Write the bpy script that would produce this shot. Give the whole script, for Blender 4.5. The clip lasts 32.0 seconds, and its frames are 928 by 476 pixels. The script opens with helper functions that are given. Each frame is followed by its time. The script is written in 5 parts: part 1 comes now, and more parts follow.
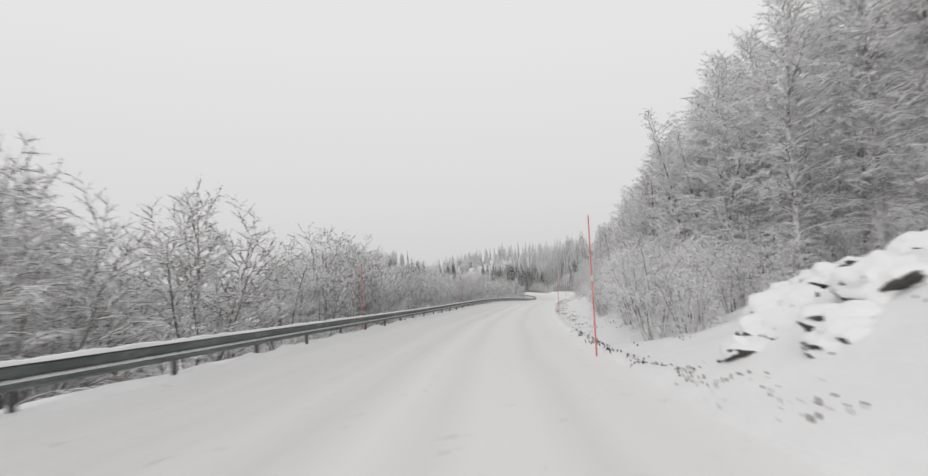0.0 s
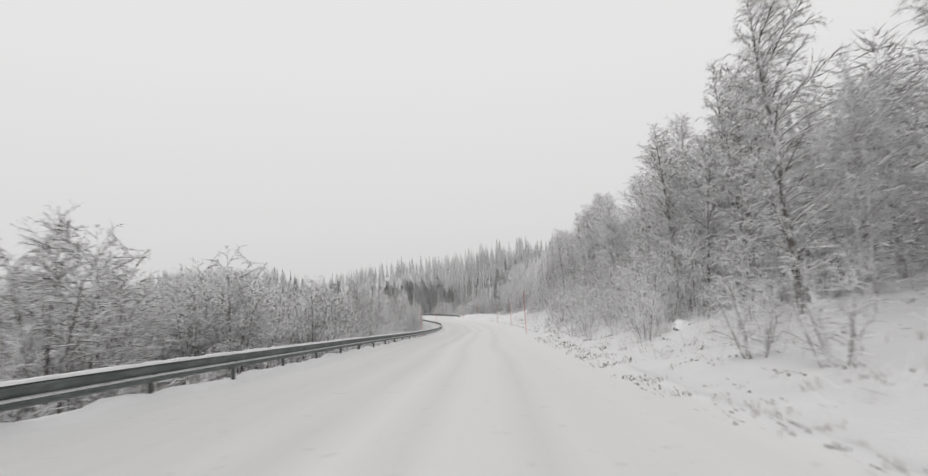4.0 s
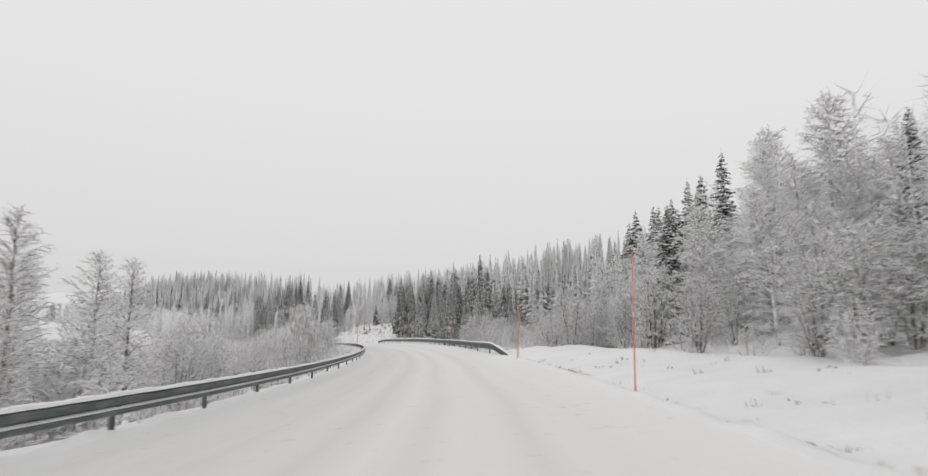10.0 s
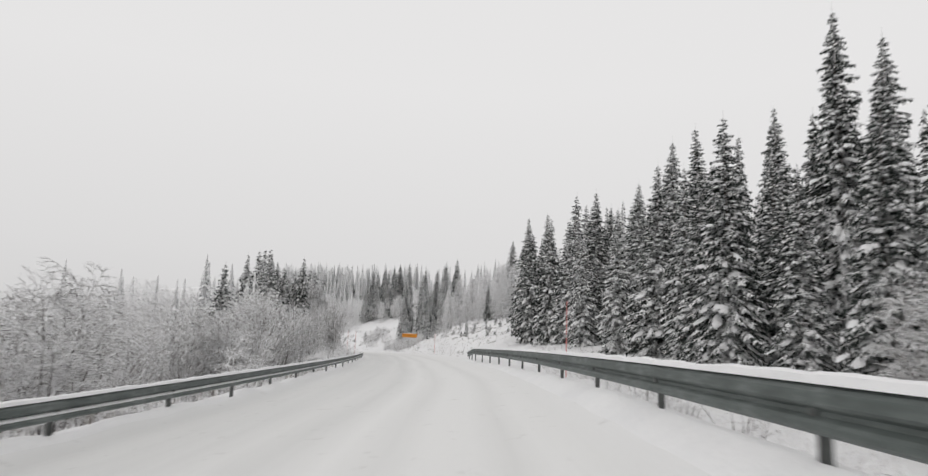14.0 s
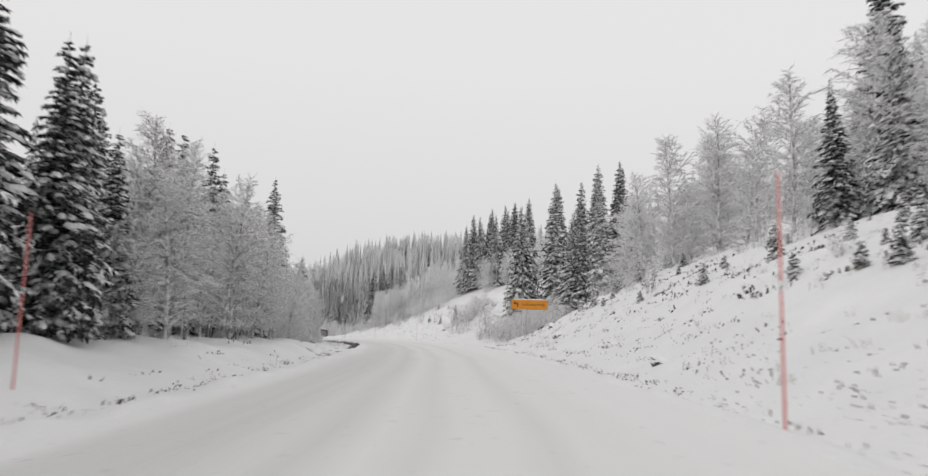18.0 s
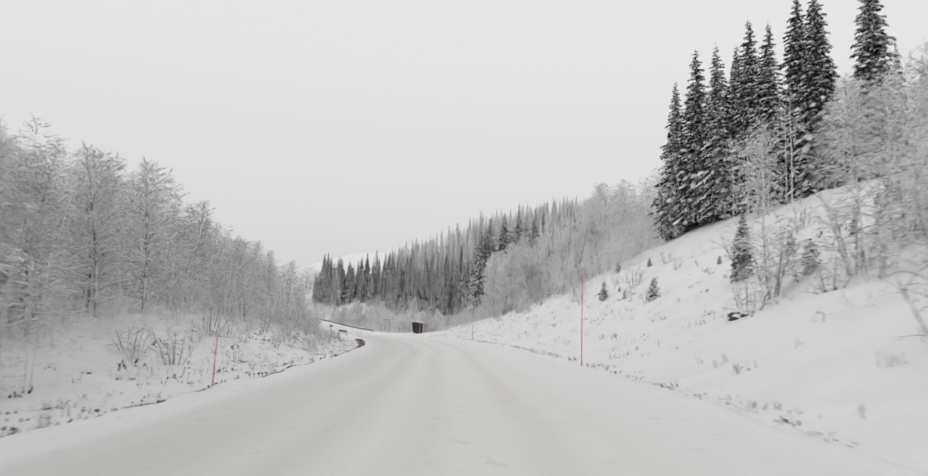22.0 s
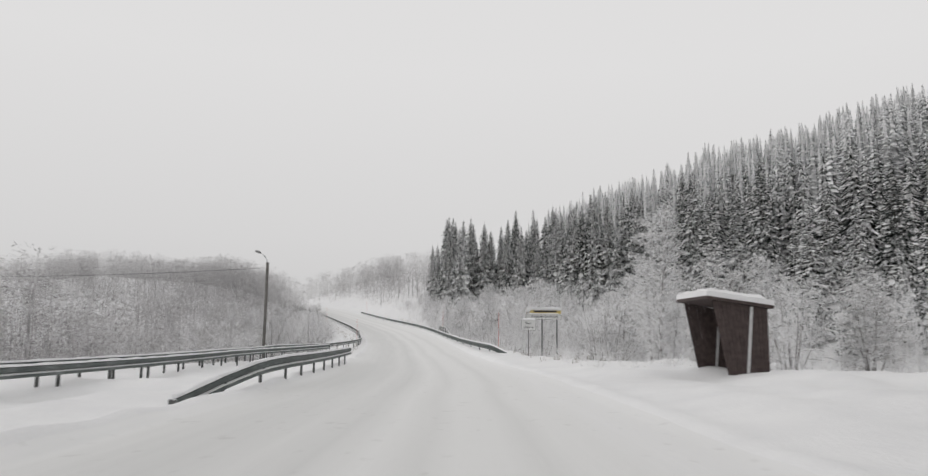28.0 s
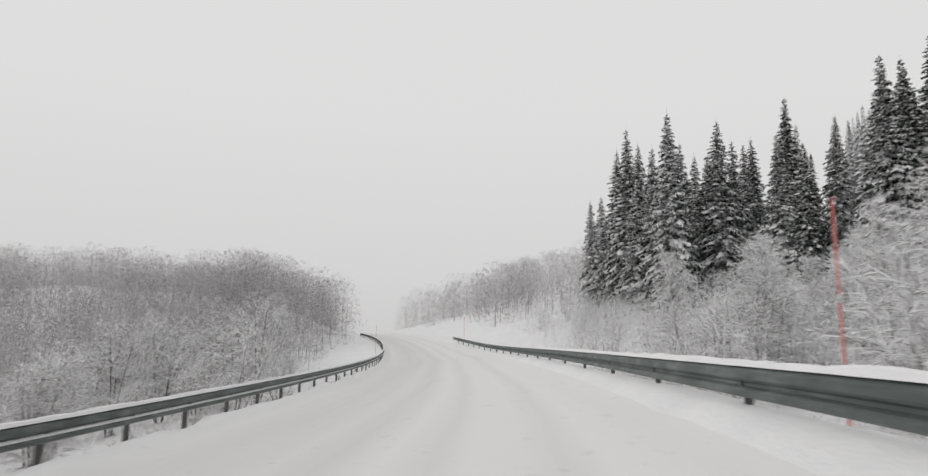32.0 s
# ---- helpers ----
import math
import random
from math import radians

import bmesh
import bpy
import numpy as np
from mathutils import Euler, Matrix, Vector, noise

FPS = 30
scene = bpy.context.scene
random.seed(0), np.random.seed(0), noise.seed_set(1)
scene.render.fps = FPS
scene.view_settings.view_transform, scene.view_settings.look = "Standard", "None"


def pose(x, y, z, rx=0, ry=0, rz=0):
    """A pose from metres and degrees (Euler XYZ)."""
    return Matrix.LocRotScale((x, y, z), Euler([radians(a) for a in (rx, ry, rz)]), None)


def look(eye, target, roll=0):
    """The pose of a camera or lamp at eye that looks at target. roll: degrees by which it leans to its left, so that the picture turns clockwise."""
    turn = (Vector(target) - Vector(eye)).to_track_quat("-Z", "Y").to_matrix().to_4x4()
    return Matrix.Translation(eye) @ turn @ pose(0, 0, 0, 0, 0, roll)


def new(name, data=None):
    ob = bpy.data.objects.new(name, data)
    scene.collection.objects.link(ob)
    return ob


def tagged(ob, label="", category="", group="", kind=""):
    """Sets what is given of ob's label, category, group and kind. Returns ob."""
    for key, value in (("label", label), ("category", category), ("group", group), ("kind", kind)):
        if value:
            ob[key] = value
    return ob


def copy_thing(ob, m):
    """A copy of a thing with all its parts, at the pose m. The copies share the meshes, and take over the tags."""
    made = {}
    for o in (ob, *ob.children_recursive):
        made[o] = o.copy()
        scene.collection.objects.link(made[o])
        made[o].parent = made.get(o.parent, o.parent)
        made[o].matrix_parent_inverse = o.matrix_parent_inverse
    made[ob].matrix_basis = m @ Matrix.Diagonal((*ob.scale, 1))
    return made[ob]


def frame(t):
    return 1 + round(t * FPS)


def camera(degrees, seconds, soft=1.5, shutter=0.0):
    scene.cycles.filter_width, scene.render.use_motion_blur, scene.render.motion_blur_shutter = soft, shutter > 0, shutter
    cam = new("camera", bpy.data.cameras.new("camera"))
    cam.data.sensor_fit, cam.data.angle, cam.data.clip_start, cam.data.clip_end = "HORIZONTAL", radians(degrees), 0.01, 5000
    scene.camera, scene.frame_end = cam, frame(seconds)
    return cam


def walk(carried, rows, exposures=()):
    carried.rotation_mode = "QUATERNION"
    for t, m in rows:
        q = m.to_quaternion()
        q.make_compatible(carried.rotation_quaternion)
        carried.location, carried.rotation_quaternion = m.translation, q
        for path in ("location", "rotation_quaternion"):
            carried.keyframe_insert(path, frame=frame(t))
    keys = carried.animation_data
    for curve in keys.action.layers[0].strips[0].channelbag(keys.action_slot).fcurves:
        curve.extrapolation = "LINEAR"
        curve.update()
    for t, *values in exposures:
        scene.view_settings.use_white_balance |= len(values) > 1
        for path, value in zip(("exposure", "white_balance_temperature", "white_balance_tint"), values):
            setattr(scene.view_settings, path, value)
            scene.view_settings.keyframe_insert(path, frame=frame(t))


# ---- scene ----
cam = camera(66.0, 32.0, soft=1.35, shutter=0.2)
PATH = [
    (0.0, (0.000, 0.000, 1.500), (0.038, 9.969, 2.286), -2.81),
    (0.5, (0.710, 13.389, 1.373), (0.938, 23.338, 2.346), -2.59),
    (1.0, (1.498, 26.625, 1.293), (1.921, 36.572, 2.226), -2.48),
    (1.5, (2.457, 39.709, 1.257), (3.137, 49.640, 2.206), -2.39),
    (2.0, (3.677, 52.641, 1.259), (4.554, 62.556, 2.213), -2.58),
    (2.5, (5.251, 65.420, 1.295), (6.295, 75.310, 2.345), -2.25),
    (4.5, (12.541, 117.626, 1.098), (13.955, 127.469, 2.155), -3.42),
    (5.0, (14.612, 130.949, 0.964), (16.074, 140.777, 2.093), -2.95),
    (5.5, (16.724, 143.867, 0.829), (18.184, 153.692, 1.989), -1.85),
    (6.0, (18.830, 156.453, 0.702), (20.274, 166.282, 1.847), -1.24),
    (6.5, (20.888, 168.773, 0.589), (22.316, 178.598, 1.780), -0.53),
    (7.0, (22.857, 180.887, 0.496), (24.205, 190.704, 1.842), 0.22),
    (7.5, (24.700, 192.851, 0.427), (25.958, 202.687, 1.718), 0.57),
    (8.0, (26.383, 204.711, 0.386), (27.509, 214.570, 1.625), 0.26),
    (8.5, (27.876, 216.509, 0.377), (28.847, 226.370, 1.729), 0.75),
    (9.0, (29.150, 228.279, 0.400), (29.911, 238.159, 1.749), 0.69),
    (9.5, (30.181, 240.048, 0.458), (30.686, 249.936, 1.864), 0.55),
    (10.0, (30.949, 251.835, 0.548), (31.196, 261.713, 2.087), 0.72),
    (10.5, (31.438, 263.651, 0.670), (31.409, 273.525, 2.251), 1.20),
    (11.0, (31.633, 275.500, 0.821), (31.329, 285.375, 2.368), 1.98),
    (11.5, (31.527, 287.376, 0.997), (30.924, 297.250, 2.466), 2.08),
    (12.0, (31.115, 299.267, 1.193), (30.285, 309.125, 2.655), 2.43),
    (12.5, (30.396, 311.149, 1.401), (29.402, 320.979, 2.944), 1.94),
    (13.0, (29.374, 322.992, 1.616), (28.170, 332.802, 3.135), 2.08),
    (13.5, (28.057, 334.753, 1.826), (26.643, 344.530, 3.381), 2.23),
    (14.0, (26.458, 346.383, 2.022), (24.792, 356.117, 3.599), 2.11),
    (14.5, (24.596, 357.822, 2.191), (22.680, 367.529, 3.640), 1.78),
    (15.0, (22.492, 368.998, 2.321), (20.340, 378.655, 3.774), 1.84),
    (15.5, (20.175, 379.832, 2.396), (17.845, 389.460, 3.762), 2.27),
    (17.5, (8.608, 424.275, 2.642), (5.464, 433.668, 4.016), 2.02),
    (18.0, (5.143, 435.663, 2.691), (1.825, 445.008, 3.983), 1.56),
    (18.5, (1.410, 446.820, 2.715), (-2.076, 456.091, 4.090), 1.21),
    (19.0, (-2.581, 457.761, 2.716), (-6.282, 466.963, 3.991), 0.88),
    (19.5, (-6.823, 468.501, 2.698), (-10.774, 477.591, 4.021), 0.70),
    (20.0, (-11.307, 479.052, 2.663), (-15.496, 488.044, 3.928), 0.79),
    (20.5, (-16.026, 489.424, 2.613), (-20.462, 498.303, 3.834), 1.10),
    (21.0, (-20.970, 499.625, 2.551), (-25.611, 508.402, 3.744), 0.27),
    (21.5, (-26.130, 509.659, 2.477), (-30.977, 518.308, 3.777), 0.85),
    (22.0, (-31.495, 519.530, 2.394), (-36.572, 528.067, 3.558), 1.54),
    (22.5, (-37.057, 529.240, 2.301), (-42.324, 537.649, 3.541), 1.91),
    (23.0, (-42.805, 538.785, 2.201), (-48.186, 547.119, 3.461), 1.81),
    (23.5, (-48.727, 548.163, 2.092), (-54.249, 556.409, 3.326), 1.93),
    (24.0, (-54.813, 557.367, 1.976), (-60.530, 565.462, 3.313), 2.20),
    (24.5, (-61.051, 566.389, 1.851), (-66.944, 574.373, 3.082), 2.25),
    (25.0, (-67.428, 575.216, 1.716), (-73.488, 583.065, 3.006), 2.19),
    (25.5, (-73.933, 583.836, 1.572), (-80.162, 591.557, 2.830), 2.74),
    (26.0, (-80.553, 592.232, 1.415), (-86.926, 599.849, 2.584), 2.56),
    (26.5, (-87.274, 600.385, 1.245), (-93.799, 607.882, 2.352), 2.18),
    (28.5, (-116.759, 633.221, 0.584), (-123.821, 640.169, 1.943), 0.50),
    (29.0, (-124.780, 641.486, 0.423), (-132.010, 648.259, 1.780), 0.60),
    (29.5, (-133.039, 649.451, 0.345), (-140.424, 656.034, 1.803), 1.19),
    (30.0, (-141.503, 657.150, 0.350), (-149.045, 663.549, 1.819), 0.88),
    (30.5, (-150.139, 664.617, 0.439), (-157.827, 670.804, 2.053), 0.48),
    (31.0, (-158.912, 671.886, 0.611), (-166.738, 677.878, 2.294), -0.14),
    (31.5, (-167.789, 678.991, 0.869), (-175.755, 684.763, 2.664), 0.36),
    (32.0, (-176.738, 685.966, 1.211), (-184.856, 691.505, 3.057), 1.18),
]
walk(cam, [(t, look(eye, target, roll)) for t, eye, target, roll in PATH], [(0.0, 0.0), (23.5, 0.0), (25.5, -0.08), (32.0, -0.10)])

# ------------------------------------------------------------------ light
def overcast_world():
    w = bpy.data.worlds.new("overcast")
    scene.world = w
    w.use_nodes = True
    n, l = w.node_tree.nodes, w.node_tree.links
    n.clear()
    sky = n.new("ShaderNodeTexSky")
    sky.sky_type = "NISHITA"
    sky.sun_disc = False
    sky.sun_elevation, sky.sun_rotation = radians(SUN_ELEV), radians(SUN_ROT)
    sky.dust_density = 5.0
    grey = n.new("ShaderNodeHueSaturation")
    grey.inputs["Saturation"].default_value = 0.0
    grey.inputs["Value"].default_value = 0.10
    # the closed cloud deck, a little brighter overhead than at the horizon
    co = n.new("ShaderNodeTexCoord")
    sep = n.new("ShaderNodeSeparateXYZ")
    ramp = n.new("ShaderNodeValToRGB")
    e = ramp.color_ramp.elements
    e.new(0.12), e.new(0.35)
    for el, (p, v) in zip(e, ((0.0, 0.64), (0.12, 0.715), (0.35, 0.795), (0.7, 0.81))):
        el.position, el.color = p, (v, v * 0.99, v * 0.99, 1)
    mix = n.new("ShaderNodeMix")
    mix.data_type = "RGBA"
    mix.inputs[0].default_value = 0.94
    bg = n.new("ShaderNodeBackground")
    bg.inputs["Strength"].default_value = SKY_STRENGTH
    out = n.new("ShaderNodeOutputWorld")
    l.new(sky.outputs[0], grey.inputs["Color"])
    l.new(co.outputs["Generated"], sep.inputs[0])
    l.new(sep.outputs["Z"], ramp.inputs[0])
    l.new(grey.outputs[0], mix.inputs[6])
    l.new(ramp.outputs[0], mix.inputs[7])
    l.new(mix.outputs[2], bg.inputs["Color"])
    l.new(bg.outputs[0], out.inputs[0])


SUN_ELEV, SUN_ROT, SKY_STRENGTH = 22.0, 200.0, 1.03
overcast_world()
lamp = bpy.data.lights.new("sun", "SUN")
lamp.energy, lamp.angle, lamp.color = 0.5, radians(40), (1.0, 0.97, 0.94)
sun = new("sun", lamp)
sun.rotation_euler = (radians(90 - SUN_ELEV), 0, radians(180 - SUN_ROT))


# ------------------------------------------------------------------ materials
def material(name, rough=0.8, metal=0.0):
    m = bpy.data.materials.new(name)
    m.use_nodes = True
    b = m.node_tree.nodes["Principled BSDF"]
    b.inputs["Roughness"].default_value, b.inputs["Metallic"].default_value = rough, metal
    return m, m.node_tree.nodes, m.node_tree.links, b


def noise_node(n, l, scale, detail=4.0, rough=0.55, coord="Object", stretch=None):
    co = n.new("ShaderNodeTexCoord")
    t = n.new("ShaderNodeTexNoise")
    t.inputs["Scale"].default_value, t.inputs["Detail"].default_value, t.inputs["Roughness"].default_value = scale, detail, rough
    if stretch:
        mp = n.new("ShaderNodeMapping")
        mp.inputs["Scale"].default_value = stretch
        l.new(co.outputs[coord], mp.inputs[0])
        l.new(mp.outputs[0], t.inputs["Vector"])
    else:
        l.new(co.outputs[coord], t.inputs["Vector"])
    return t.outputs["Fac"]


def ramp_node(n, l, src, stops):
    r = n.new("ShaderNodeValToRGB")
    e = r.color_ramp.elements
    while len(e) < len(stops):
        e.new(0.5)
    for el, (p, c) in zip(e, stops):
        el.position, el.color = p, (*c, 1)
    l.new(src, r.inputs[0])
    return r.outputs[0]


def math_node(n, l, op, a, b):
    m = n.new("ShaderNodeMath")
    m.operation = op
    for i, v in enumerate((a, b)):
        if isinstance(v, (int, float)):
            m.inputs[i].default_value = v
        else:
            l.new(v, m.inputs[i])
    return m.outputs[0]


def bump(n, l, b, height, strength, distance):
    bp = n.new("ShaderNodeBump")
    bp.inputs["Strength"].default_value, bp.inputs["Distance"].default_value = strength, distance
    l.new(height, bp.inputs["Height"])
    l.new(bp.outputs[0], b.inputs["Normal"])


def mix_rgb(n, l, fac, a, b):
    m = n.new("ShaderNodeMix")
    m.data_type = "RGBA"
    for i, v in ((0, fac), (6, a), (7, b)):
        if isinstance(v, (int, float)):
            m.inputs[i].default_value = v
        elif isinstance(v, tuple):
            m.inputs[i].default_value = (*v, 1)
        else:
            l.new(v, m.inputs[i])
    return m.outputs[2]


SNOW = (0.86, 0.86, 0.865)


def snow_material(name, lo=(0.76, 0.76, 0.77), hi=(0.85, 0.85, 0.85), scale=0.6, relief=0.5, fine=14.0):
    m, n, l, b = material(name, 0.65)
    big = noise_node(n, l, scale, 5)
    small = noise_node(n, l, fine, 4)
    both = math_node(n, l, "ADD", math_node(n, l, "MULTIPLY", big, 0.6), math_node(n, l, "MULTIPLY", small, 0.4))
    l.new(ramp_node(n, l, both, [(0.3, lo), (0.65, hi)]), b.inputs["Base Color"])
    bump(n, l, b, both, relief, 0.12)
    return m


def frosted(name, under_lo, under_hi, edge, width, scale=3.0, rough=0.85, random_shift=0.0, top=SNOW, slope=0.5):
    """A surface with snow lying on what faces up and hoar frost in patches; the rest shows the bark, needles or paint,
    paled for haze in far woods.
    """
    m, n, l, b = material(name, rough)
    geo = n.new("ShaderNodeNewGeometry")
    sep = n.new("ShaderNodeSeparateXYZ")
    l.new(geo.outputs["Normal"], sep.inputs[0])
    spots = noise_node(n, l, scale, 3)
    lift = math_node(n, l, "ADD", math_node(n, l, "MULTIPLY", sep.outputs["Z"], slope), math_node(n, l, "MULTIPLY", spots, 1.2))
    if random_shift:
        info = n.new("ShaderNodeObjectInfo")
        lift = math_node(n, l, "ADD", lift, math_node(n, l, "MULTIPLY", math_node(n, l, "SUBTRACT", info.outputs["Random"], 0.5), random_shift))
    cover = ramp_node(n, l, lift, [(max(0, edge - width), (0, 0, 0)), (min(1, edge + width), (1, 1, 1))])
    under = ramp_node(n, l, noise_node(n, l, scale * 4, 4), [(0.3, under_lo), (0.7, under_hi)])
    l.new(mix_rgb(n, l, cover, under, top), b.inputs["Base Color"])
    return m


M_SNOW = snow_material("lying_snow")


def road_material():
    """Packed snow, greyer and smoother in the wheel tracks, loose and white between and beside them."""
    m, n, l, b = material("packed_road_snow", 0.6)
    co = n.new("ShaderNodeUVMap")
    co.uv_map = "lane"
    wob = n.new("ShaderNodeTexNoise")
    wob.inputs["Scale"].default_value = 0.05
    l.new(co.outputs[0], wob.inputs["Vector"])
    sep = n.new("ShaderNodeSeparateXYZ")
    l.new(co.outputs[0], sep.inputs[0])
    d = math_node(n, l, "ADD", sep.outputs["X"], math_node(n, l, "MULTIPLY", math_node(n, l, "SUBTRACT", wob.outputs["Fac"], 0.5), 1.2))
    place = math_node(n, l, "DIVIDE", math_node(n, l, "ADD", d, 7.0), 11.0)
    e = (0.80, 0.80, 0.80)
    w, g, k = (0.76, 0.76, 0.752), (0.60, 0.602, 0.595), (0.67, 0.67, 0.662)
    track = ramp_node(n, l, place, [(0.0, e), (0.09, e), (0.14, k), (0.24, g), (0.31, g), (0.37, k), (0.43, g), (0.50, w), (0.56, k), (0.60, w), (0.66, w), (0.705, k), (0.74, w), (0.79, w), (0.845, e), (1.0, e)])
    mp = n.new("ShaderNodeMapping")
    mp.inputs["Scale"].default_value = (3.0, 0.12, 1)
    l.new(co.outputs[0], mp.inputs[0])
    streak = n.new("ShaderNodeTexNoise")
    streak.inputs["Scale"].default_value, streak.inputs["Detail"].default_value = 1.0, 6
    l.new(mp.outputs[0], streak.inputs["Vector"])
    fine = noise_node(n, l, 12.0, 4)
    col = mix_rgb(n, l, math_node(n, l, "MULTIPLY", streak.outputs["Fac"], 0.6), track, w)
    spots = ramp_node(n, l, noise_node(n, l, 2.6, 5), [(0.30, (0.62, 0.61, 0.6)), (0.36, (1, 1, 1))])
    mul = n.new("ShaderNodeMix")
    mul.data_type, mul.blend_type = "RGBA", "MULTIPLY"
    mul.inputs[0].default_value = 0.35
    l.new(col, mul.inputs[6])
    l.new(spots, mul.inputs[7])
    l.new(mul.outputs[2], b.inputs["Base Color"])
    bump(n, l, b, math_node(n, l, "ADD", math_node(n, l, "MULTIPLY", streak.outputs["Fac"], 0.7), math_node(n, l, "MULTIPLY", fine, 0.3)), 0.3, 0.06)
    return m


M_ROAD = road_material()
M_BARK = frosted("birch_bark", (0.07, 0.062, 0.058), (0.20, 0.185, 0.175), 0.68, 0.10, 2.2, top=(0.8, 0.8, 0.81))
M_LIMB = frosted("birch_limb", (0.07, 0.06, 0.056), (0.17, 0.15, 0.14), 0.47, 0.10, 3.0, top=(0.86, 0.86, 0.865))
M_HOARLIMB = frosted("hoar_white_limb", (0.22, 0.205, 0.20), (0.40, 0.385, 0.38), 0.42, 0.16, 3.0, top=(0.87, 0.87, 0.875))
M_HOARBARK = frosted("frosted_bark", (0.12, 0.11, 0.105), (0.32, 0.30, 0.295), 0.58, 0.14, 2.2, top=(0.84, 0.84, 0.85))
M_TWIG = frosted("frosted_twig", (0.17, 0.155, 0.15), (0.38, 0.355, 0.345), 0.43, 0.16, 2.4, random_shift=0.2, top=(0.86, 0.86, 0.865), slope=0.25)
# mostly thick hoar frost; a little haze is mixed into the light undertone
M_HOARTWIG = frosted("hoar_white_twig", (0.42, 0.405, 0.40), (0.64, 0.62, 0.615), 0.35, 0.18, 2.4, random_shift=0.2, top=(0.87, 0.87, 0.875), slope=0.25)
M_HOLLOW = frosted("grey_frosted_wood", (0.17, 0.16, 0.16), (0.34, 0.325, 0.325), 0.66, 0.22, 0.9, top=(0.64, 0.64, 0.645), slope=0.2)
# hoar frost, with distance haze painted into the pale undertone as well
M_HOARHAZE = frosted("hoar_white_wood", (0.48, 0.47, 0.47), (0.68, 0.67, 0.67), 0.46, 0.24, 0.9, top=(0.86, 0.86, 0.865), slope=0.22)
# frosted twigs of the far woods, greyed and flattened to imitate haze
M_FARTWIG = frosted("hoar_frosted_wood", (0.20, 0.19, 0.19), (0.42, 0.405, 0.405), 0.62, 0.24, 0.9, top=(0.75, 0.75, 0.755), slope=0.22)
M_TRUNK = frosted("spruce_bark", (0.05, 0.042, 0.036), (0.12, 0.10, 0.085), 0.80, 0.1, 3.0)
M_NEEDLE = frosted("spruce_needles", (0.017, 0.024, 0.021), (0.052, 0.064, 0.056), 0.82, 0.10, 2.4, random_shift=0.25, slope=0.4)
# needles lightened well past green: this paleness is painted haze
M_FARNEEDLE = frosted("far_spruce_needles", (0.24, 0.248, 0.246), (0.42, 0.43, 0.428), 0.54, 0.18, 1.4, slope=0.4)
M_PATCHNEEDLE = frosted("snow_patched_needles", (0.022, 0.030, 0.027), (0.07, 0.08, 0.074), 0.72, 0.12, 2.0, slope=0.45)

# spruces of the higher slopes: haze put into the needle colour
M_HAZENEEDLE = frosted("hoar_frosted_needles", (0.24, 0.25, 0.25), (0.42, 0.43, 0.43), 0.54, 0.20, 1.4, slope=0.4)


def steel_material():
    m, n, l, b = material("weathered_galvanised_steel", 0.6, 0.2)
    big = noise_node(n, l, 1.1, 5)
    streak = noise_node(n, l, 6.0, 4, stretch=(0.4, 0.4, 3.0))
    both = math_node(n, l, "ADD", math_node(n, l, "MULTIPLY", big, 0.6), math_node(n, l, "MULTIPLY", streak, 0.4))
    l.new(ramp_node(n, l, both, [(0.3, (0.055, 0.066, 0.062)), (0.5, (0.10, 0.118, 0.112)), (0.72, (0.22, 0.24, 0.235))]), b.inputs["Base Color"])
    bump(n, l, b, streak, 0.15, 0.01)
    return m


def plain(name, lo, hi, scale=8.0, rough=0.7, metal=0.0, relief=0.1):
    m, n, l, b = material(name, rough, metal)
    t = noise_node(n, l, scale, 4)
    l.new(ramp_node(n, l, t, [(0.3, lo), (0.7, hi)]), b.inputs["Base Color"])
    bump(n, l, b, t, relief, 0.01)
    return m


M_STEEL = steel_material()
M_POSTSTEEL = plain("dull_post_steel", (0.06, 0.065, 0.063), (0.15, 0.155, 0.15), 9.0, 0.6, 0.3)
M_RED = plain("red_pole_paint", (0.58, 0.14, 0.13), (0.70, 0.27, 0.25), 6.0, 0.6)
M_REFLECT = plain("reflective_band", (0.55, 0.56, 0.57), (0.7, 0.7, 0.71), 20.0, 0.35)


# ------------------------------------------------------------------ the lie of the land
# the driven lane from south to north, about every 40 m, with the height of the road
LANE = [
    (-4.00, -92.16, 0.30), (-1.80, -46.08, 0.15), (-0.00, 0.00, 0.08), (3.00, 45.89, -0.17), (8.64, 91.49, -0.18),
    (15.58, 136.92, -0.52), (23.08, 182.28, -0.93), (29.11, 227.87, -1.02), (31.62, 273.73, -0.62), (29.71, 319.43, 0.13),
    (23.39, 364.41, 0.85), (13.10, 408.55, 1.15), (-0.55, 452.31, 1.30), (-18.46, 494.53, 1.16), (-40.29, 534.66, 0.83),
    (-65.42, 572.48, 0.34), (-93.55, 607.76, -0.32), (-124.51, 641.21, -0.99), (-158.76, 671.77, -0.81), (-196.09, 700.35, 0.84),
    (-235.14, 724.76, 2.95), (-276.57, 744.89, 6.30), (-319.77, 760.88, 9.30), (-362.28, 778.63, 11.20), (-403.00, 800.16, 12.60),
    (-441.60, 825.29, 13.60),
]
S0, STEP = -80.0, 40.0  # stations; one is about 1.16 m of road
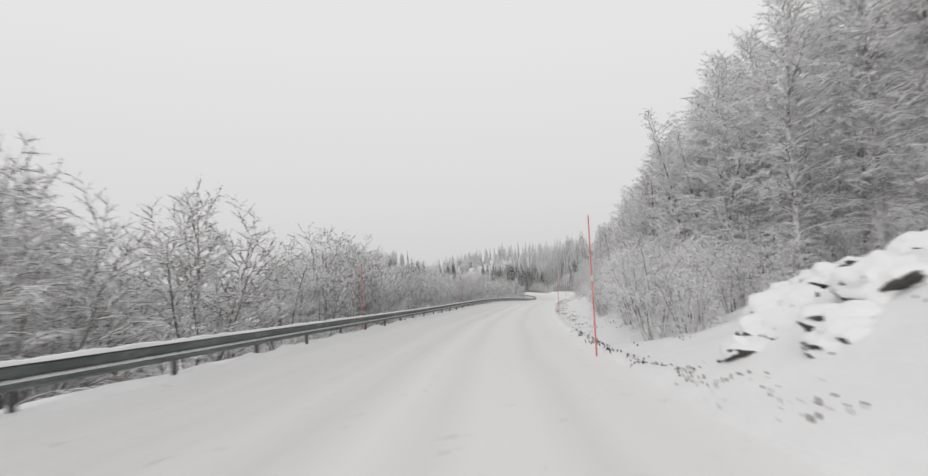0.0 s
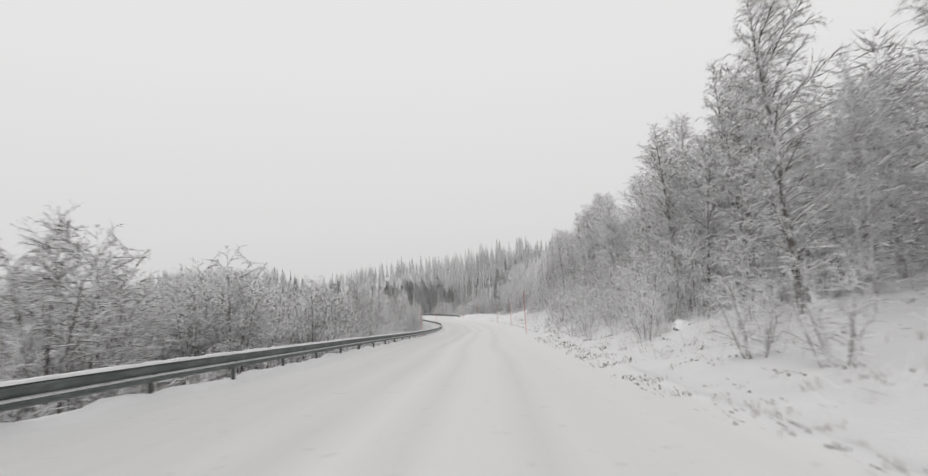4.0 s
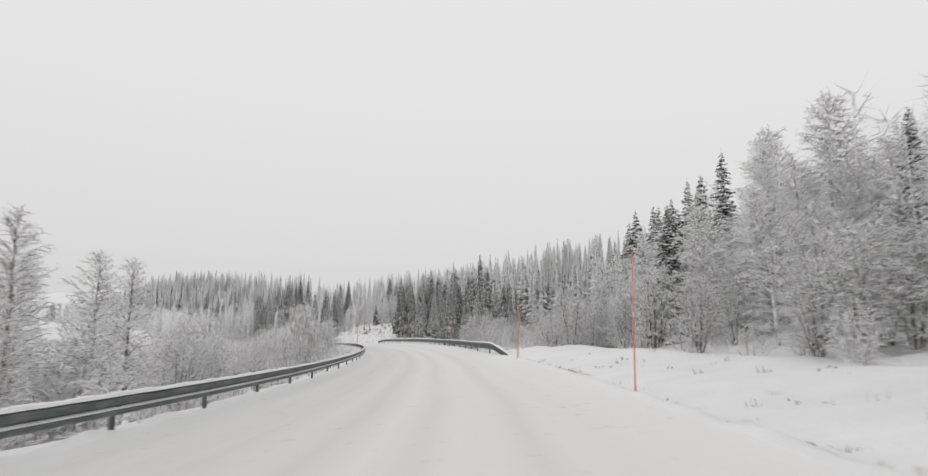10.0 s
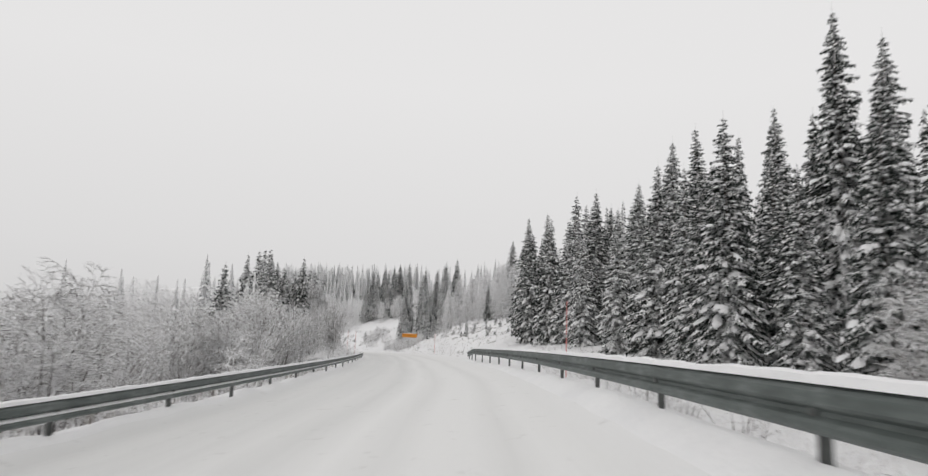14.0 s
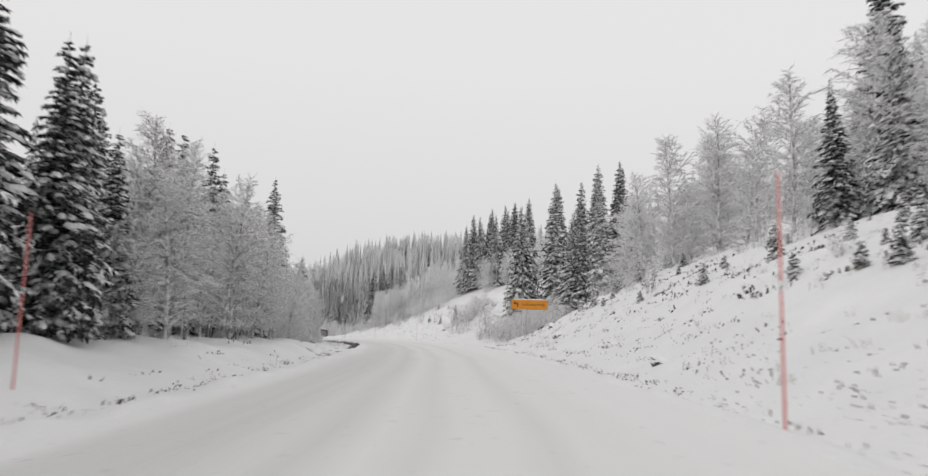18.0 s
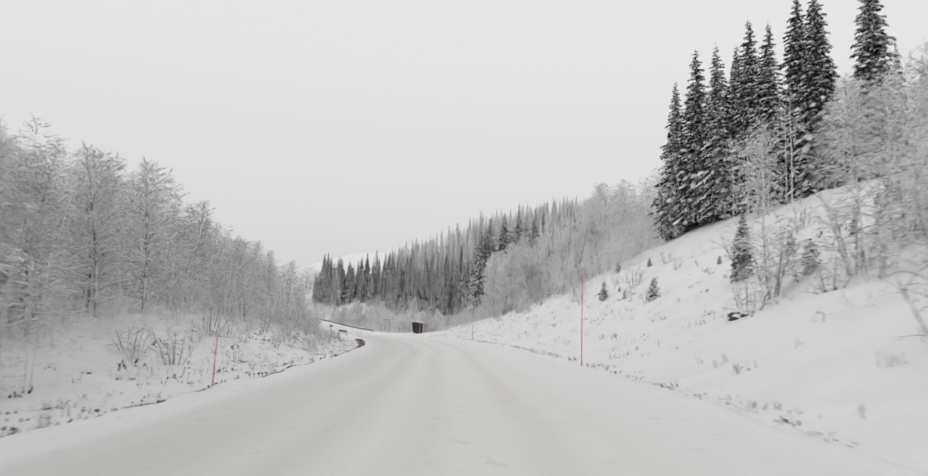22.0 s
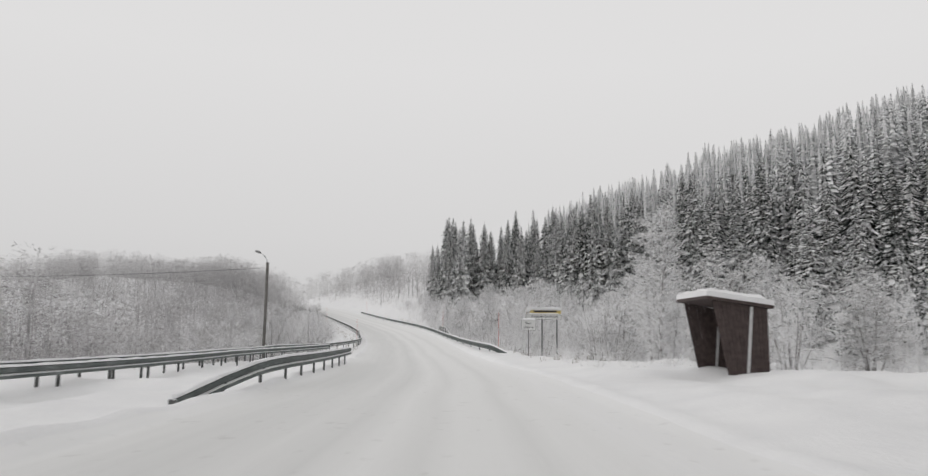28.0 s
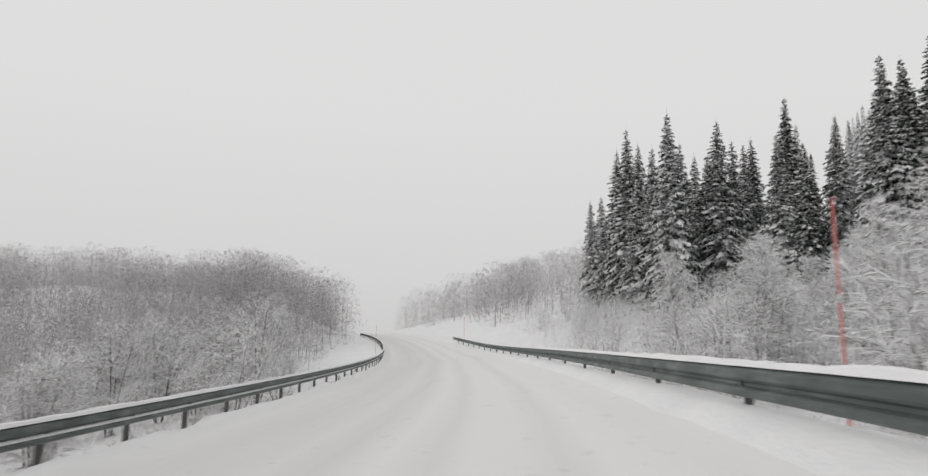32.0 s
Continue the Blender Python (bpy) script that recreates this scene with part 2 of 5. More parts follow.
# road camber towards the inside of each bend, in degrees: where along the road, how much
CAMBER = [(-80, -0.8), (0, -0.8), (50, -0.5), (103, -1.3), (126, -0.1), (148, 1.4), (170, 2.3), (210, 2.6), (245, 3.7), (290, 4.0), (330, 4.0), (374, 3.7), (405, 2.8), (440, 2.6), (484, 3.8), (515, 4.1), (545, 4.4), (572, 2.2), (592, 0.2), (618, 0.2), (634, 2.0), (644, 3.6), (665, 5.3), (790, 4.5), (860, 0.0)]


def natural_spline(y):
    y = np.array(y, float)
    n = len(y)
    a = np.eye(n) * 4 + np.eye(n, k=1) + np.eye(n, k=-1)
    a[0], a[-1] = np.eye(n)[0], np.eye(n)[-1]
    rhs = np.zeros_like(y)
    rhs[1:-1] = 6 * (y[2:] - 2 * y[1:-1] + y[:-2])
    return y, np.linalg.solve(a, rhs)


LANE_Y, LANE_M = natural_spline(LANE)


def lane(s):
    """Place of the driven lane's middle at s metres along it; s may be an array."""
    u = (np.asarray(s, float) - S0) / STEP
    i = np.clip(np.floor(u).astype(int), 0, len(LANE) - 2)
    f = (u - i)[..., None]
    g = 1 - f
    return g * LANE_Y[i] + f * LANE_Y[i + 1] + ((g**3 - g) * LANE_M[i] + (f**3 - f) * LANE_M[i + 1]) / 6


def across(s):
    """Unit vector to the right of the driving direction."""
    t = lane(np.asarray(s, float) + 0.5) - lane(np.asarray(s, float) - 0.5)
    t = t[..., :2] / np.linalg.norm(t[..., :2], axis=-1, keepdims=True)
    return np.stack([t[..., 1], -t[..., 0]], -1)


def smooth(a, b, x):
    t = np.clip((x - a) / (b - a), 0, 1)
    return t * t * (3 - 2 * t)


ROAD_L, ROAD_R = -6.1, 3.5
LEFT_D = [-7.2, -9, -14, -25, -50, -120, -260]
RIGHT_D = [4.2, 6, 9, 14, 25, 50, 120, 260]
# heights beside the road, relative to it, at those distances
LEFT_SOUTH = [
    (-80, .05, -.9, -2.6, -4, -6, -9, -14), (100, .05, -.9, -2.6, -5, -7, -9, -14), (330, .05, -.9, -2.5, -5, -7, -7, -12), (360, .05, -.4, -1.2, -1.5, -1, 2, -8),
    (376, .1, .2, .3, .5, 1, 2, -8), (390, .2, .8, 1.4, 2, 3, 4, -4), (424, .2, .8, 1.3, 2, 3, 4, -4), (436, .1, .3, .3, .8, 3, 4, -4),
    (446, .1, -.6, -2.4, -3, 0, 4, -4),
]
LEFT_NORTH = [
    (460, 0, -.8, -3, -3.8, 0, 5, -2), (474, -.1, -.3, -.6, 1.2, 6, 9, 0), (505, -.1, -.2, 1.2, 4.5, 8, 10, 0), (552, -.1, -.2, 1.0, 4.0, 8, 10, 0),
    (575, -.05, -.1, .2, 2.0, 6, 8, 0), (596, -.05, -.1, -.1, .2, 1, 2, -5), (622, -.05, -.1, -.2, -1.2, -5, -6, -10), (645, -.1, -.3, -1.6, -5, -8, -8, -10),
    (690, -.2, -1, -2.5, -5, -7, -7, -10), (740, 0, -.3, -.6, .5, -1, -2, -5), (775, 0, .3, 2, 6, 7, 3, -5), (900, 0, .5, 2, 6, 7, 3, -5),
]
LEFT_H = LEFT_SOUTH + LEFT_NORTH
RIGHT_SOUTH = [
    (-80, .4, 1.5, 2.3, 2.8, 5, 14, 36, 28), (6, .4, 1.5, 2.3, 2.8, 5, 14, 36, 28), (9, .3, 1.3, 2.2, 2.7, 5, 14, 36, 28), (12, 0, .6, 2.0, 2.6, 5, 14, 36, 28),
    (15.5, -.1, .1, 1.0, 2.2, 5, 14, 36, 28), (19, -.1, 0, .7, 1.8, 5.4, 15, 36, 28), (30, -.1, .1, .9, 1.8, 6, 16, 36, 28), (120, -.1, .1, .7, 1.4, 5, 14, 30, 22),
    (150, -.15, 0, .5, 1.2, 3.8, 10, 22, 16), (180, -.1, .2, .9, 1.9, 5, 12, 24, 16), (220, -.1, .3, 1.1, 2.4, 6, 13, 24, 16),
]
RIGHT_MIDDLE = [
    (234, -.1, .2, .6, 1.2, 5, 12, 24, 16), (261, .1, .6, .7, .8, 3.2, 10, 22, 14), (270, .3, .1, -.6, -.8, 1.5, 8, 20, 14), (290, .3, -.6, -2.4, -2.6, -1.5, 3, 18, 12),
    (322, .3, -.5, -1.2, -.2, 2, 7, 22, 16), (355, -.1, .3, .9, 1.6, 3.5, 9, 26, 18), (372, -.1, .4, 1.3, 2.6, 6, 12, 28, 20), (395, -.1, .8, 2.7, 5.2, 9, 16, 32, 24),
    (426, -.1, .8, 2.9, 5.6, 9, 16, 32, 24), (438, -.1, .3, 1.5, 3.2, 7, 14, 32, 24), (444, -.1, .1, .6, 1.6, 5, 12, 32, 24),
]
RIGHT_NORTH = [
    (458, -.1, .4, 1.4, 3.6, 8, 16, 32, 24), (480, -.1, .5, 2.0, 5, 10, 18, 34, 26), (525, -.1, .5, 2.1, 5.2, 11.5, 19, 34, 26), (555, -.1, .5, 1.7, 3.8, 7.5, 13, 28, 20),
    (580, 0, .4, 1.1, 2.8, 5.5, 9, 24, 16), (592, .1, .35, .5, .8, 1, 4, 24, 16), (612, .1, .35, .5, .2, -.8, 4, 30, 22), (626, .3, .3, -.3, -1.6, -1, 8, 38, 28),
    (690, .28, -.5, -1.5, -.5, 4.5, 14, 42, 34), (735, 0, .2, 1.2, 3, 6, 16, 44, 34), (900, 0, .2, .8, 2, 5, 12, 34, 24),
]
RIGHT_H = RIGHT_SOUTH + RIGHT_MIDDLE + RIGHT_NORTH


# the right-hand edge comes closer to the driven line in the first stretch and along the rails
EDGE_SHIFT = [(-80, -1.2), (25, -1.2), (60, -0.6), (110, 0.0), (258, 0.0), (268, -1.3), (352, -1.3), (362, 0.0), (606, 0.0), (626, -1.15), (744, -1.15), (760, 0.0), (900, 0.0)]


def edge_shift(s):
    e = np.array(EDGE_SHIFT)
    return np.interp(s, e[:, 0], e[:, 1])


def profile(table, ds, s, d):
    t = np.array(table, float)
    cols = np.stack([np.interp(s, t[:, 0], t[:, 1 + k]) for k in range(len(ds))], -1)
    order = np.argsort(ds)
    x = np.array(ds, float)[order]
    cols = cols[..., order]
    i = np.clip(np.searchsorted(x, d) - 1, 0, len(x) - 2)
    f = np.clip((d - x[i]) / (x[i + 1] - x[i]), 0, 1)
    lo = np.take_along_axis(cols, i[..., None], -1)[..., 0]
    hi = np.take_along_axis(cols, (i + 1)[..., None], -1)[..., 0]
    return lo + (hi - lo) * f


def lumps(x, y, size, seed=0.0):
    """Cheap rolling unevenness between about -1 and 1."""
    a, b = x / size + seed, y / size - seed * 1.7
    return (np.sin(a * 1.3 + 1.1 * np.sin(b * 0.9)) + np.sin(b * 1.7 + 1.3 * np.sin(a * 1.1 + 2)) + 0.6 * np.sin(2.3 * a + 1.9 * b)) / 2.6


def ground_z(s, d):
    """Height of the snow at s along and d to the right of the driven lane."""
    s, d = np.broadcast_arrays(np.asarray(s, float), np.asarray(d, float))
    true_d = d
    d = np.where(d > 0, d - edge_shift(s) * smooth(0.5, 2.0, d), d)
    base = lane(s)[..., 2]
    c = np.array(CAMBER, float)
    tilt = np.tan(np.radians(np.interp(s, c[:, 0], c[:, 1])))
    road = base + np.clip(d, ROAD_L - 1, ROAD_R + 1) * tilt
    off = np.where(d < 0, profile(LEFT_H, LEFT_D, s, d), profile(RIGHT_H, RIGHT_D, s, d))
    edge = np.where(d < 0, smooth(ROAD_L, LEFT_D[0], d), smooth(ROAD_R, RIGHT_D[0], d))
    out = np.maximum(ROAD_L - d, d - ROAD_R)
    rough = smooth(0.0, 4.0, out)
    far = smooth(10, 60, out)
    p = lane(s)[..., :2] + across(s) * true_d[..., None]
    x, y = p[..., 0], p[..., 1]
    bumps = rough * (0.13 * lumps(x, y, 0.9) + 0.24 * lumps(x, y, 2.1, 3.0)) + far * 1.5 * lumps(x, y, 14, 1.0)
    # ploughed ridge along the edge, and soft ruts on the carriageway
    ridge = np.where(d < 0, 0.22, 0.13) * np.exp(-((out - 0.25) / 0.3) ** 2) * (1 + 0.6 * lumps(x, y, 0.9, 5.0))
    ruts = np.where(out < 0, sum(-0.022 * np.exp(-((d - c0) / 0.22) ** 2) for c0 in (-3.95, -2.35, -0.8, 0.8)), 0) * (1 + 0.3 * lumps(s, d, 3.0))
    return road + edge * off + bumps + ridge + ruts


def spot(s, d, up=0.0):
    """Point on the snow at s, d."""
    p = lane(s)[:2] + across(s) * d
    return Vector((float(p[0]), float(p[1]), float(ground_z(s, d)) + up))


def heading(s):
    a = across(s)
    return math.atan2(a[1], a[0])


# ------------------------------------------------------------------ mesh helpers
def mesh_from(name, verts, faces, mat, smooth_shade=False):
    me = bpy.data.meshes.new(name)
    me.from_pydata(verts, [], faces)
    me.materials.append(mat)
    if smooth_shade:
        me.polygons.foreach_set("use_smooth", [True] * len(me.polygons))
    me.update()
    return me


def child(name, me, parent, label=""):
    ob = new(name, me)
    ob.parent = parent
    return tagged(ob, label) if label else ob


def part(name, bm, mat, parent, label=""):
    me = bpy.data.meshes.new(name)
    bm.to_mesh(me)
    bm.free()
    me.materials.append(mat)
    return child(name, me, parent, label)


def empty(name, m, label, category, group=""):
    ob = new(name)
    ob.matrix_basis = m
    return tagged(ob, label, category, group)


def big_mesh(name, v, f, mats, index=None, smooth_shade=False):
    """A mesh from numpy arrays of triangles or quads."""
    me = bpy.data.meshes.new(name)
    k = f.shape[1]
    me.vertices.add(len(v))
    me.vertices.foreach_set("co", v.astype(np.float32).ravel())
    me.loops.add(f.size)
    me.loops.foreach_set("vertex_index", f.astype(np.int32).ravel())
    me.polygons.add(len(f))
    me.polygons.foreach_set("loop_start", np.arange(0, f.size, k, dtype=np.int32))
    for mt in mats:
        me.materials.append(mt)
    if index is not None:
        me.polygons.foreach_set("material_index", index.astype(np.int32))
    if smooth_shade:
        me.polygons.foreach_set("use_smooth", np.ones(len(f), dtype=bool))
    me.update(calc_edges=True)
    me.validate()
    return me


class Tubes:
    """Collects tapered tubes along polylines."""

    def __init__(self):
        self.v, self.f = [], []

    def add(self, pts, radii, sides=3, closed_tip=True):
        base = len(self.v)
        spin = random.random() * 6
        n = len(pts)
        for i, (p, r) in enumerate(zip(pts, radii)):
            d = (pts[min(i + 1, n - 1)] - pts[max(i - 1, 0)]).normalized()
            a = d.orthogonal().normalized()
            b = d.cross(a)
            for k in range(sides):
                w = spin + k * math.tau / sides
                self.v.append(p + (a * math.cos(w) + b * math.sin(w)) * r)
        for i in range(n - 1):
            for k in range(sides):
                k2 = (k + 1) % sides
                self.f.append((base + i * sides + k, base + i * sides + k2, base + (i + 1) * sides + k2, base + (i + 1) * sides + k))
        if closed_tip:
            self.f.append(tuple(base + (n - 1) * sides + k for k in range(sides)))

    def mesh(self, name, mat, smooth_shade=False):
        return mesh_from(name, self.v, self.f, mat, smooth_shade)


# ------------------------------------------------------------------ ground and road
def make_ground():
    s_line = np.arange(-78, 870, 0.8)
    d_line = np.concatenate([[-260, -200, -150, -110, -80, -60, -46, -36, -29, -24, -20, -17.5, -15.5], np.arange(-14, -6.6, 0.4), [-6.45, -6.25], np.arange(-6.1, 3.51, 0.24),
                             [3.65, 3.8], np.arange(4.0, 13, 0.35), [13.5, 14.5, 16, 17.5, 19.5, 22, 25, 29, 35, 44, 56, 75, 100, 140, 190, 260]])
    s, d = np.meshgrid(s_line, d_line, indexing="ij")
    d = d + edge_shift(s) * smooth(1.0, 3.3, d)
    z = ground_z(s, d)
    p = lane(s)[..., :2] + across(s) * d[..., None]
    v = np.concatenate([p, z[..., None]], -1).reshape(-1, 3)
    ns, nd = s.shape
    i = (np.arange(ns - 1)[:, None] * nd + np.arange(nd - 1)[None]).ravel()
    f = np.stack([i, i + 1, i + nd + 1, i + nd], 1)[:, ::-1]
    mid = np.broadcast_to((d_line[1:] + d_line[:-1]) / 2, (ns - 1, nd - 1)).ravel()
    road = (mid > ROAD_L) & (mid < ROAD_R)
    for name, pick, mat, label, cat in (("road", road, M_ROAD, "two-lane road under packed white snow with shallow ruts", "road"),
                                        ("ground", ~road, M_SNOW, "deep white snow over verges and hillsides", "ground")):
        ff = f[pick]
        used, inv = np.unique(ff, return_inverse=True)
        me = big_mesh(name, v[used], inv.reshape(ff.shape), [mat], smooth_shade=True)
        if name == "road":
            co = np.stack([d.ravel()[used], s.ravel()[used]], 1)
            uv = me.uv_layers.new(name="lane")
            loop = np.empty(len(me.loops), dtype=np.int32)
            me.loops.foreach_get("vertex_index", loop)
            uv.data.foreach_set("uv", co[loop].astype(np.float32).ravel())
        tagged(new(name, me), label, cat, kind="structure")
    # the wide valley floor that runs out to the horizon
    r = np.array([0, 300, 700, 1500, 4000.0])
    a = np.linspace(0, math.tau, 49)[:-1]
    vv, ff = [], []
    for k, rr in enumerate(r):
        for w in a:
            vv.append((-100 + rr * math.cos(w), 300 + rr * math.sin(w), -25 + (0 if k < 3 else 10)))
    for k in range(len(r) - 1):
        for j in range(48):
            ff.append((k * 48 + j, (k + 1) * 48 + j, (k + 1) * 48 + (j + 1) % 48, k * 48 + (j + 1) % 48))
    tagged(new("backdrop", mesh_from("backdrop", vv, ff, M_SNOW)), "white snow-covered valley floor running to the horizon", "ground", kind="structure")


make_ground()


# ------------------------------------------------------------------ guard rails
def w_section(h):
    """Cross section of a two-wave beam of height h: (towards the road, up), front then back."""
    front = [(0.0, 0.0), (0.05, 0.06), (0.075, 0.11), (0.075, 0.23), (0.05, 0.30), (0.0, 0.38), (0.0, 0.48), (0.05, 0.56), (0.075, 0.63), (0.075, 0.86), (0.05, 0.94), (0.0, 1.0)]
    f = [(x, y * h) for x, y in front]
    return f + [(x - 0.012, y) for x, y in reversed(f)]


def sweep(name, pts, outs, section, mat, parent):
    """A section swept along pts; outs point to the section's first axis."""
    v, f, m = [], [], len(section)
    for p, o in zip(pts, outs):
        for x, y in section:
            v.append(p + o * x + Vector((0, 0, y)))
    for i in range(len(pts) - 1):
        for k in range(m):
            f.append((i * m + k, i * m + (k + 1) % m, (i + 1) * m + (k + 1) % m, (i + 1) * m + k))
    f.append(tuple(range(m)))
    f.append(tuple(reversed(range((len(pts) - 1) * m, len(pts) * m))))
    return child(name, mesh_from(name, v, f, mat), parent)


def post_mesh(height):
    """A sigma post with a spacer block at its head."""
    bm = bmesh.new()
    for cx, cy, cz, sx, sy, sz in ((0, 0, height / 2 - 0.4, 0.012, 0.1, height + 0.8), (0.035, 0.05, height / 2 - 0.4, 0.06, 0.012, height + 0.8),
                                   (0.035, -0.05, height / 2 - 0.4, 0.06, 0.012, height + 0.8), (0.085, 0, height - 0.12, 0.1, 0.09, 0.2)):
        bmesh.ops.create_cube(bm, size=1, matrix=Matrix.Translation((cx, cy, cz)) @ Matrix.Diagonal((sx, sy, sz, 1)))
    me = bpy.data.meshes.new("post")
    bm.to_mesh(me)
    bm.free()
    me.materials.append(M_POSTSTEEL)
    return me


POST = post_mesh(0.72)


def snow_section(w, h):
    return [(-w, 0.0), (-w * 0.7, h * 0.7), (-w * 0.1, h), (w * 0.6, h * 0.75), (w, 0.0)]


def guard_rail(name, line, label, spacing=4.6, top=0.76, beam=0.33, snow=0.075, start=0.0, groove_snow=True):
    """line: points (x, y, z of the snow, outward x, outward y to the traffic) along the rail, evenly dense."""
    rail = empty(name, Matrix.Translation(line[0][0]), label, "guard rail", "guard rails along the road")
    org = line[0][0]
    dist = [0.0]
    for (a, _), (b, _) in zip(line, line[1:]):
        dist.append(dist[-1] + (b - a).length)

    def at(t):
        i = min(max(int(np.searchsorted(dist, t)) - 1, 0), len(line) - 2)
        f = (t - dist[i]) / max(dist[i + 1] - dist[i], 1e-6)
        return line[i][0].lerp(line[i + 1][0], f) - org, line[i][1].lerp(line[i + 1][1], f).normalized()

    length = dist[-1]
    t = 0.0
    k = 0
    while t < length - 0.3:
        e = min(t + 4.6, length)
        if length - e < 1.0:
            e = length
        steps = 4
        tt = [t + (e + (0.12 if e < length else 0) - t) * i / steps for i in range(steps + 1)]
        pts = [at(min(q, length)) for q in tt]
        lap = 0.004 if k % 2 else 0.0
        sweep("beam", [p + o * (0.1 + lap) + Vector((0, 0, top - beam)) for p, o in pts], [o for p, o in pts], w_section(beam), M_STEEL, rail)
        groove = groove_snow and [(0.002, 0.35 * beam), (0.045, 0.31 * beam), (0.055, 0.35 * beam), (0.032, 0.42 * beam), (0.002, 0.46 * beam)]
        if groove:
            sweep("groove_snow", [p + o * (0.101 + lap) + Vector((0, 0, top - beam)) for p, o in pts], [o for p, o in pts], groove, M_SNOW, rail)
        cap = [at(min(t + (e - t) * i / 8, length)) for i in range(9)]
        v = []
        sec = snow_section(0.075, 1.0)
        for j, (p, o) in enumerate(cap):
            hh = snow * (0.65 + 0.5 * random.random())
            for x, y in sec:
                v.append(p + o * (0.1 + x * (0.85 + 0.3 * random.random())) + Vector((0, 0, top + 0.002 + y * hh)))
        m = len(sec)
        f = [(j * m + q, j * m + (q + 1) % m, (j + 1) * m + (q + 1) % m, (j + 1) * m + q) for j in range(8) for q in range(m)]
        f += [tuple(range(m)), tuple(reversed(range(8 * m, 9 * m)))]
        child("snow_cap", mesh_from("snow_cap", v, f, M_SNOW), rail, "soft snow lying along the beam" if k == 0 else "")
        t = e
        k += 1
    t = start
    while t < length - 0.2:
        p, o = at(t)
        ob = child("post", POST, rail)
        ob.matrix_basis = Matrix.Translation(p + Vector((0, 0, top - 0.75))) @ Matrix.Rotation(math.atan2(o.y, o.x) + random.uniform(-0.03, 0.03), 4, "Z")
        t += spacing
    return rail


def road_line(s0, s1, d, step=2.0, side=1, flare=()):
    """Points along the road at distance d; flare: (s, extra distance, drop) pairs for ends that turn away or dive into the snow."""
    out = []
    n = max(2, int(round((s1 - s0) / step)) + 1)
    for s in np.linspace(s0, s1, n):
        extra = np.interp(s, [q[0] for q in flare], [q[1] for q in flare]) if flare else 0.0
        drop = np.interp(s, [q[0] for q in flare], [q[2] for q in flare]) if flare else 0.0
        dd = d + extra
        a = across(s)
        c = np.array(CAMBER, float)
        tilt = math.tan(math.radians(np.interp(s, c[:, 0], c[:, 1])))
        p = lane(s)
        z = p[2] + max(min(dd, 4.3), -7.1) * tilt - drop
        q = p[:2] + a * dd
        out.append((Vector((q[0], q[1], z)), Vector((-a[0], -a[1], 0)) * side))
    return out


RAIL_L, RAIL_R = -6.35, 2.8
guard_rail("guard_rail", road_line(-40, 391, RAIL_L, side=-1, flare=[(382, 0, 0), (391, -1.2, 0.55)]), "long grey steel guard rail with snow along the valley side")
guard_rail("guard_rail", road_line(261, 358, RAIL_R, step=1.0, flare=[(261, 1.5, 1.0), (262.4, 1.1, 0.55), (264, 0.5, 0.05), (267, 0, 0), (350, 0, 0), (358, 0.5, 0.3)]), "grey steel guard rail with a bent end and snow cap", top=1.0, beam=0.39, snow=0.09, groove_snow=False)
guard_rail("guard_rail", road_line(623.4, 742, 2.9, step=1.0, flare=[(623.4, 2.5, 0.8), (625.2, 1.6, 0.4), (626.8, 0.9, 0), (628, 0.78, 0), (640, 0.15, 0), (650, 0, 0)]), "grey steel guard rail with snow beside the wood", start=1.0, top=0.86, beam=0.36, snow=0.09, groove_snow=False)
# the rails that sweep out of the side road and along the far bend
BEND = [(582, -14.0), (609, -13.6), (634, -13.5), (637, -12.4), (641, -11.1), (644, -9.9), (648, -8.8), (654, -7.5), (659, -6.95), (690, -6.9), (779, -6.7)]
guard_rail("guard_rail", road_line(582, 779, 0, side=-1, step=1.0, flare=[(s, d, 0.05) for s, d in BEND]), "curving grey steel guard rail with snow above the hollow", spacing=2.6)
guard_rail("guard_rail", road_line(582, 637, 0, side=-1, flare=[(582, -13.0, 0.12), (624, -12.6, 0.1), (632, -10.8, 0.05), (637, -9.3, 0.0)]), "grey steel guard rail along the side road, sunk in snow", spacing=3.4)
guard_rail("guard_rail", road_line(595.2, 617.8, 0, side=-1, step=1.0, flare=[(595.2, -7.1, 0.8), (597, -6.8, 0.45), (599.5, -6.4, 0.08), (602, -6.2, 0), (609, -6.1, 0), (617.4, -6.0, 0)]), "short grey steel guard rail whose end dives into the snow", spacing=2.6, top=0.92, beam=0.39, snow=0.09)


# ------------------------------------------------------------------ trees
def bent(p, d, length, n, droop=0.0, wobble=0.12):
    """A wavering line of n pieces from p along d."""
    pts = [p.copy()]
    d = d.normalized()
    for i in range(n):
        d = (d + Vector((random.uniform(-1, 1), random.uniform(-1, 1), random.uniform(-1, 1))) * wobble + Vector((0, 0, -droop))).normalized()
        pts.append(pts[-1] + d * (length / n))
    return pts


def reach(p, d, mid, wide, tall):
    """How far it is from p along d to the skin of an upright egg about mid; 0 from outside it."""
    a = Vector(((p.x - mid.x) / wide, (p.y - mid.y) / wide, (p.z - mid.z) / tall))
    b = Vector((d.x / wide, d.y / wide, d.z / tall))
    k, h, c = b.dot(b), a.dot(b), a.dot(a) - 1
    if c >= 0:
        return 0.0
    return (-h + math.sqrt(h * h - k * c)) / k


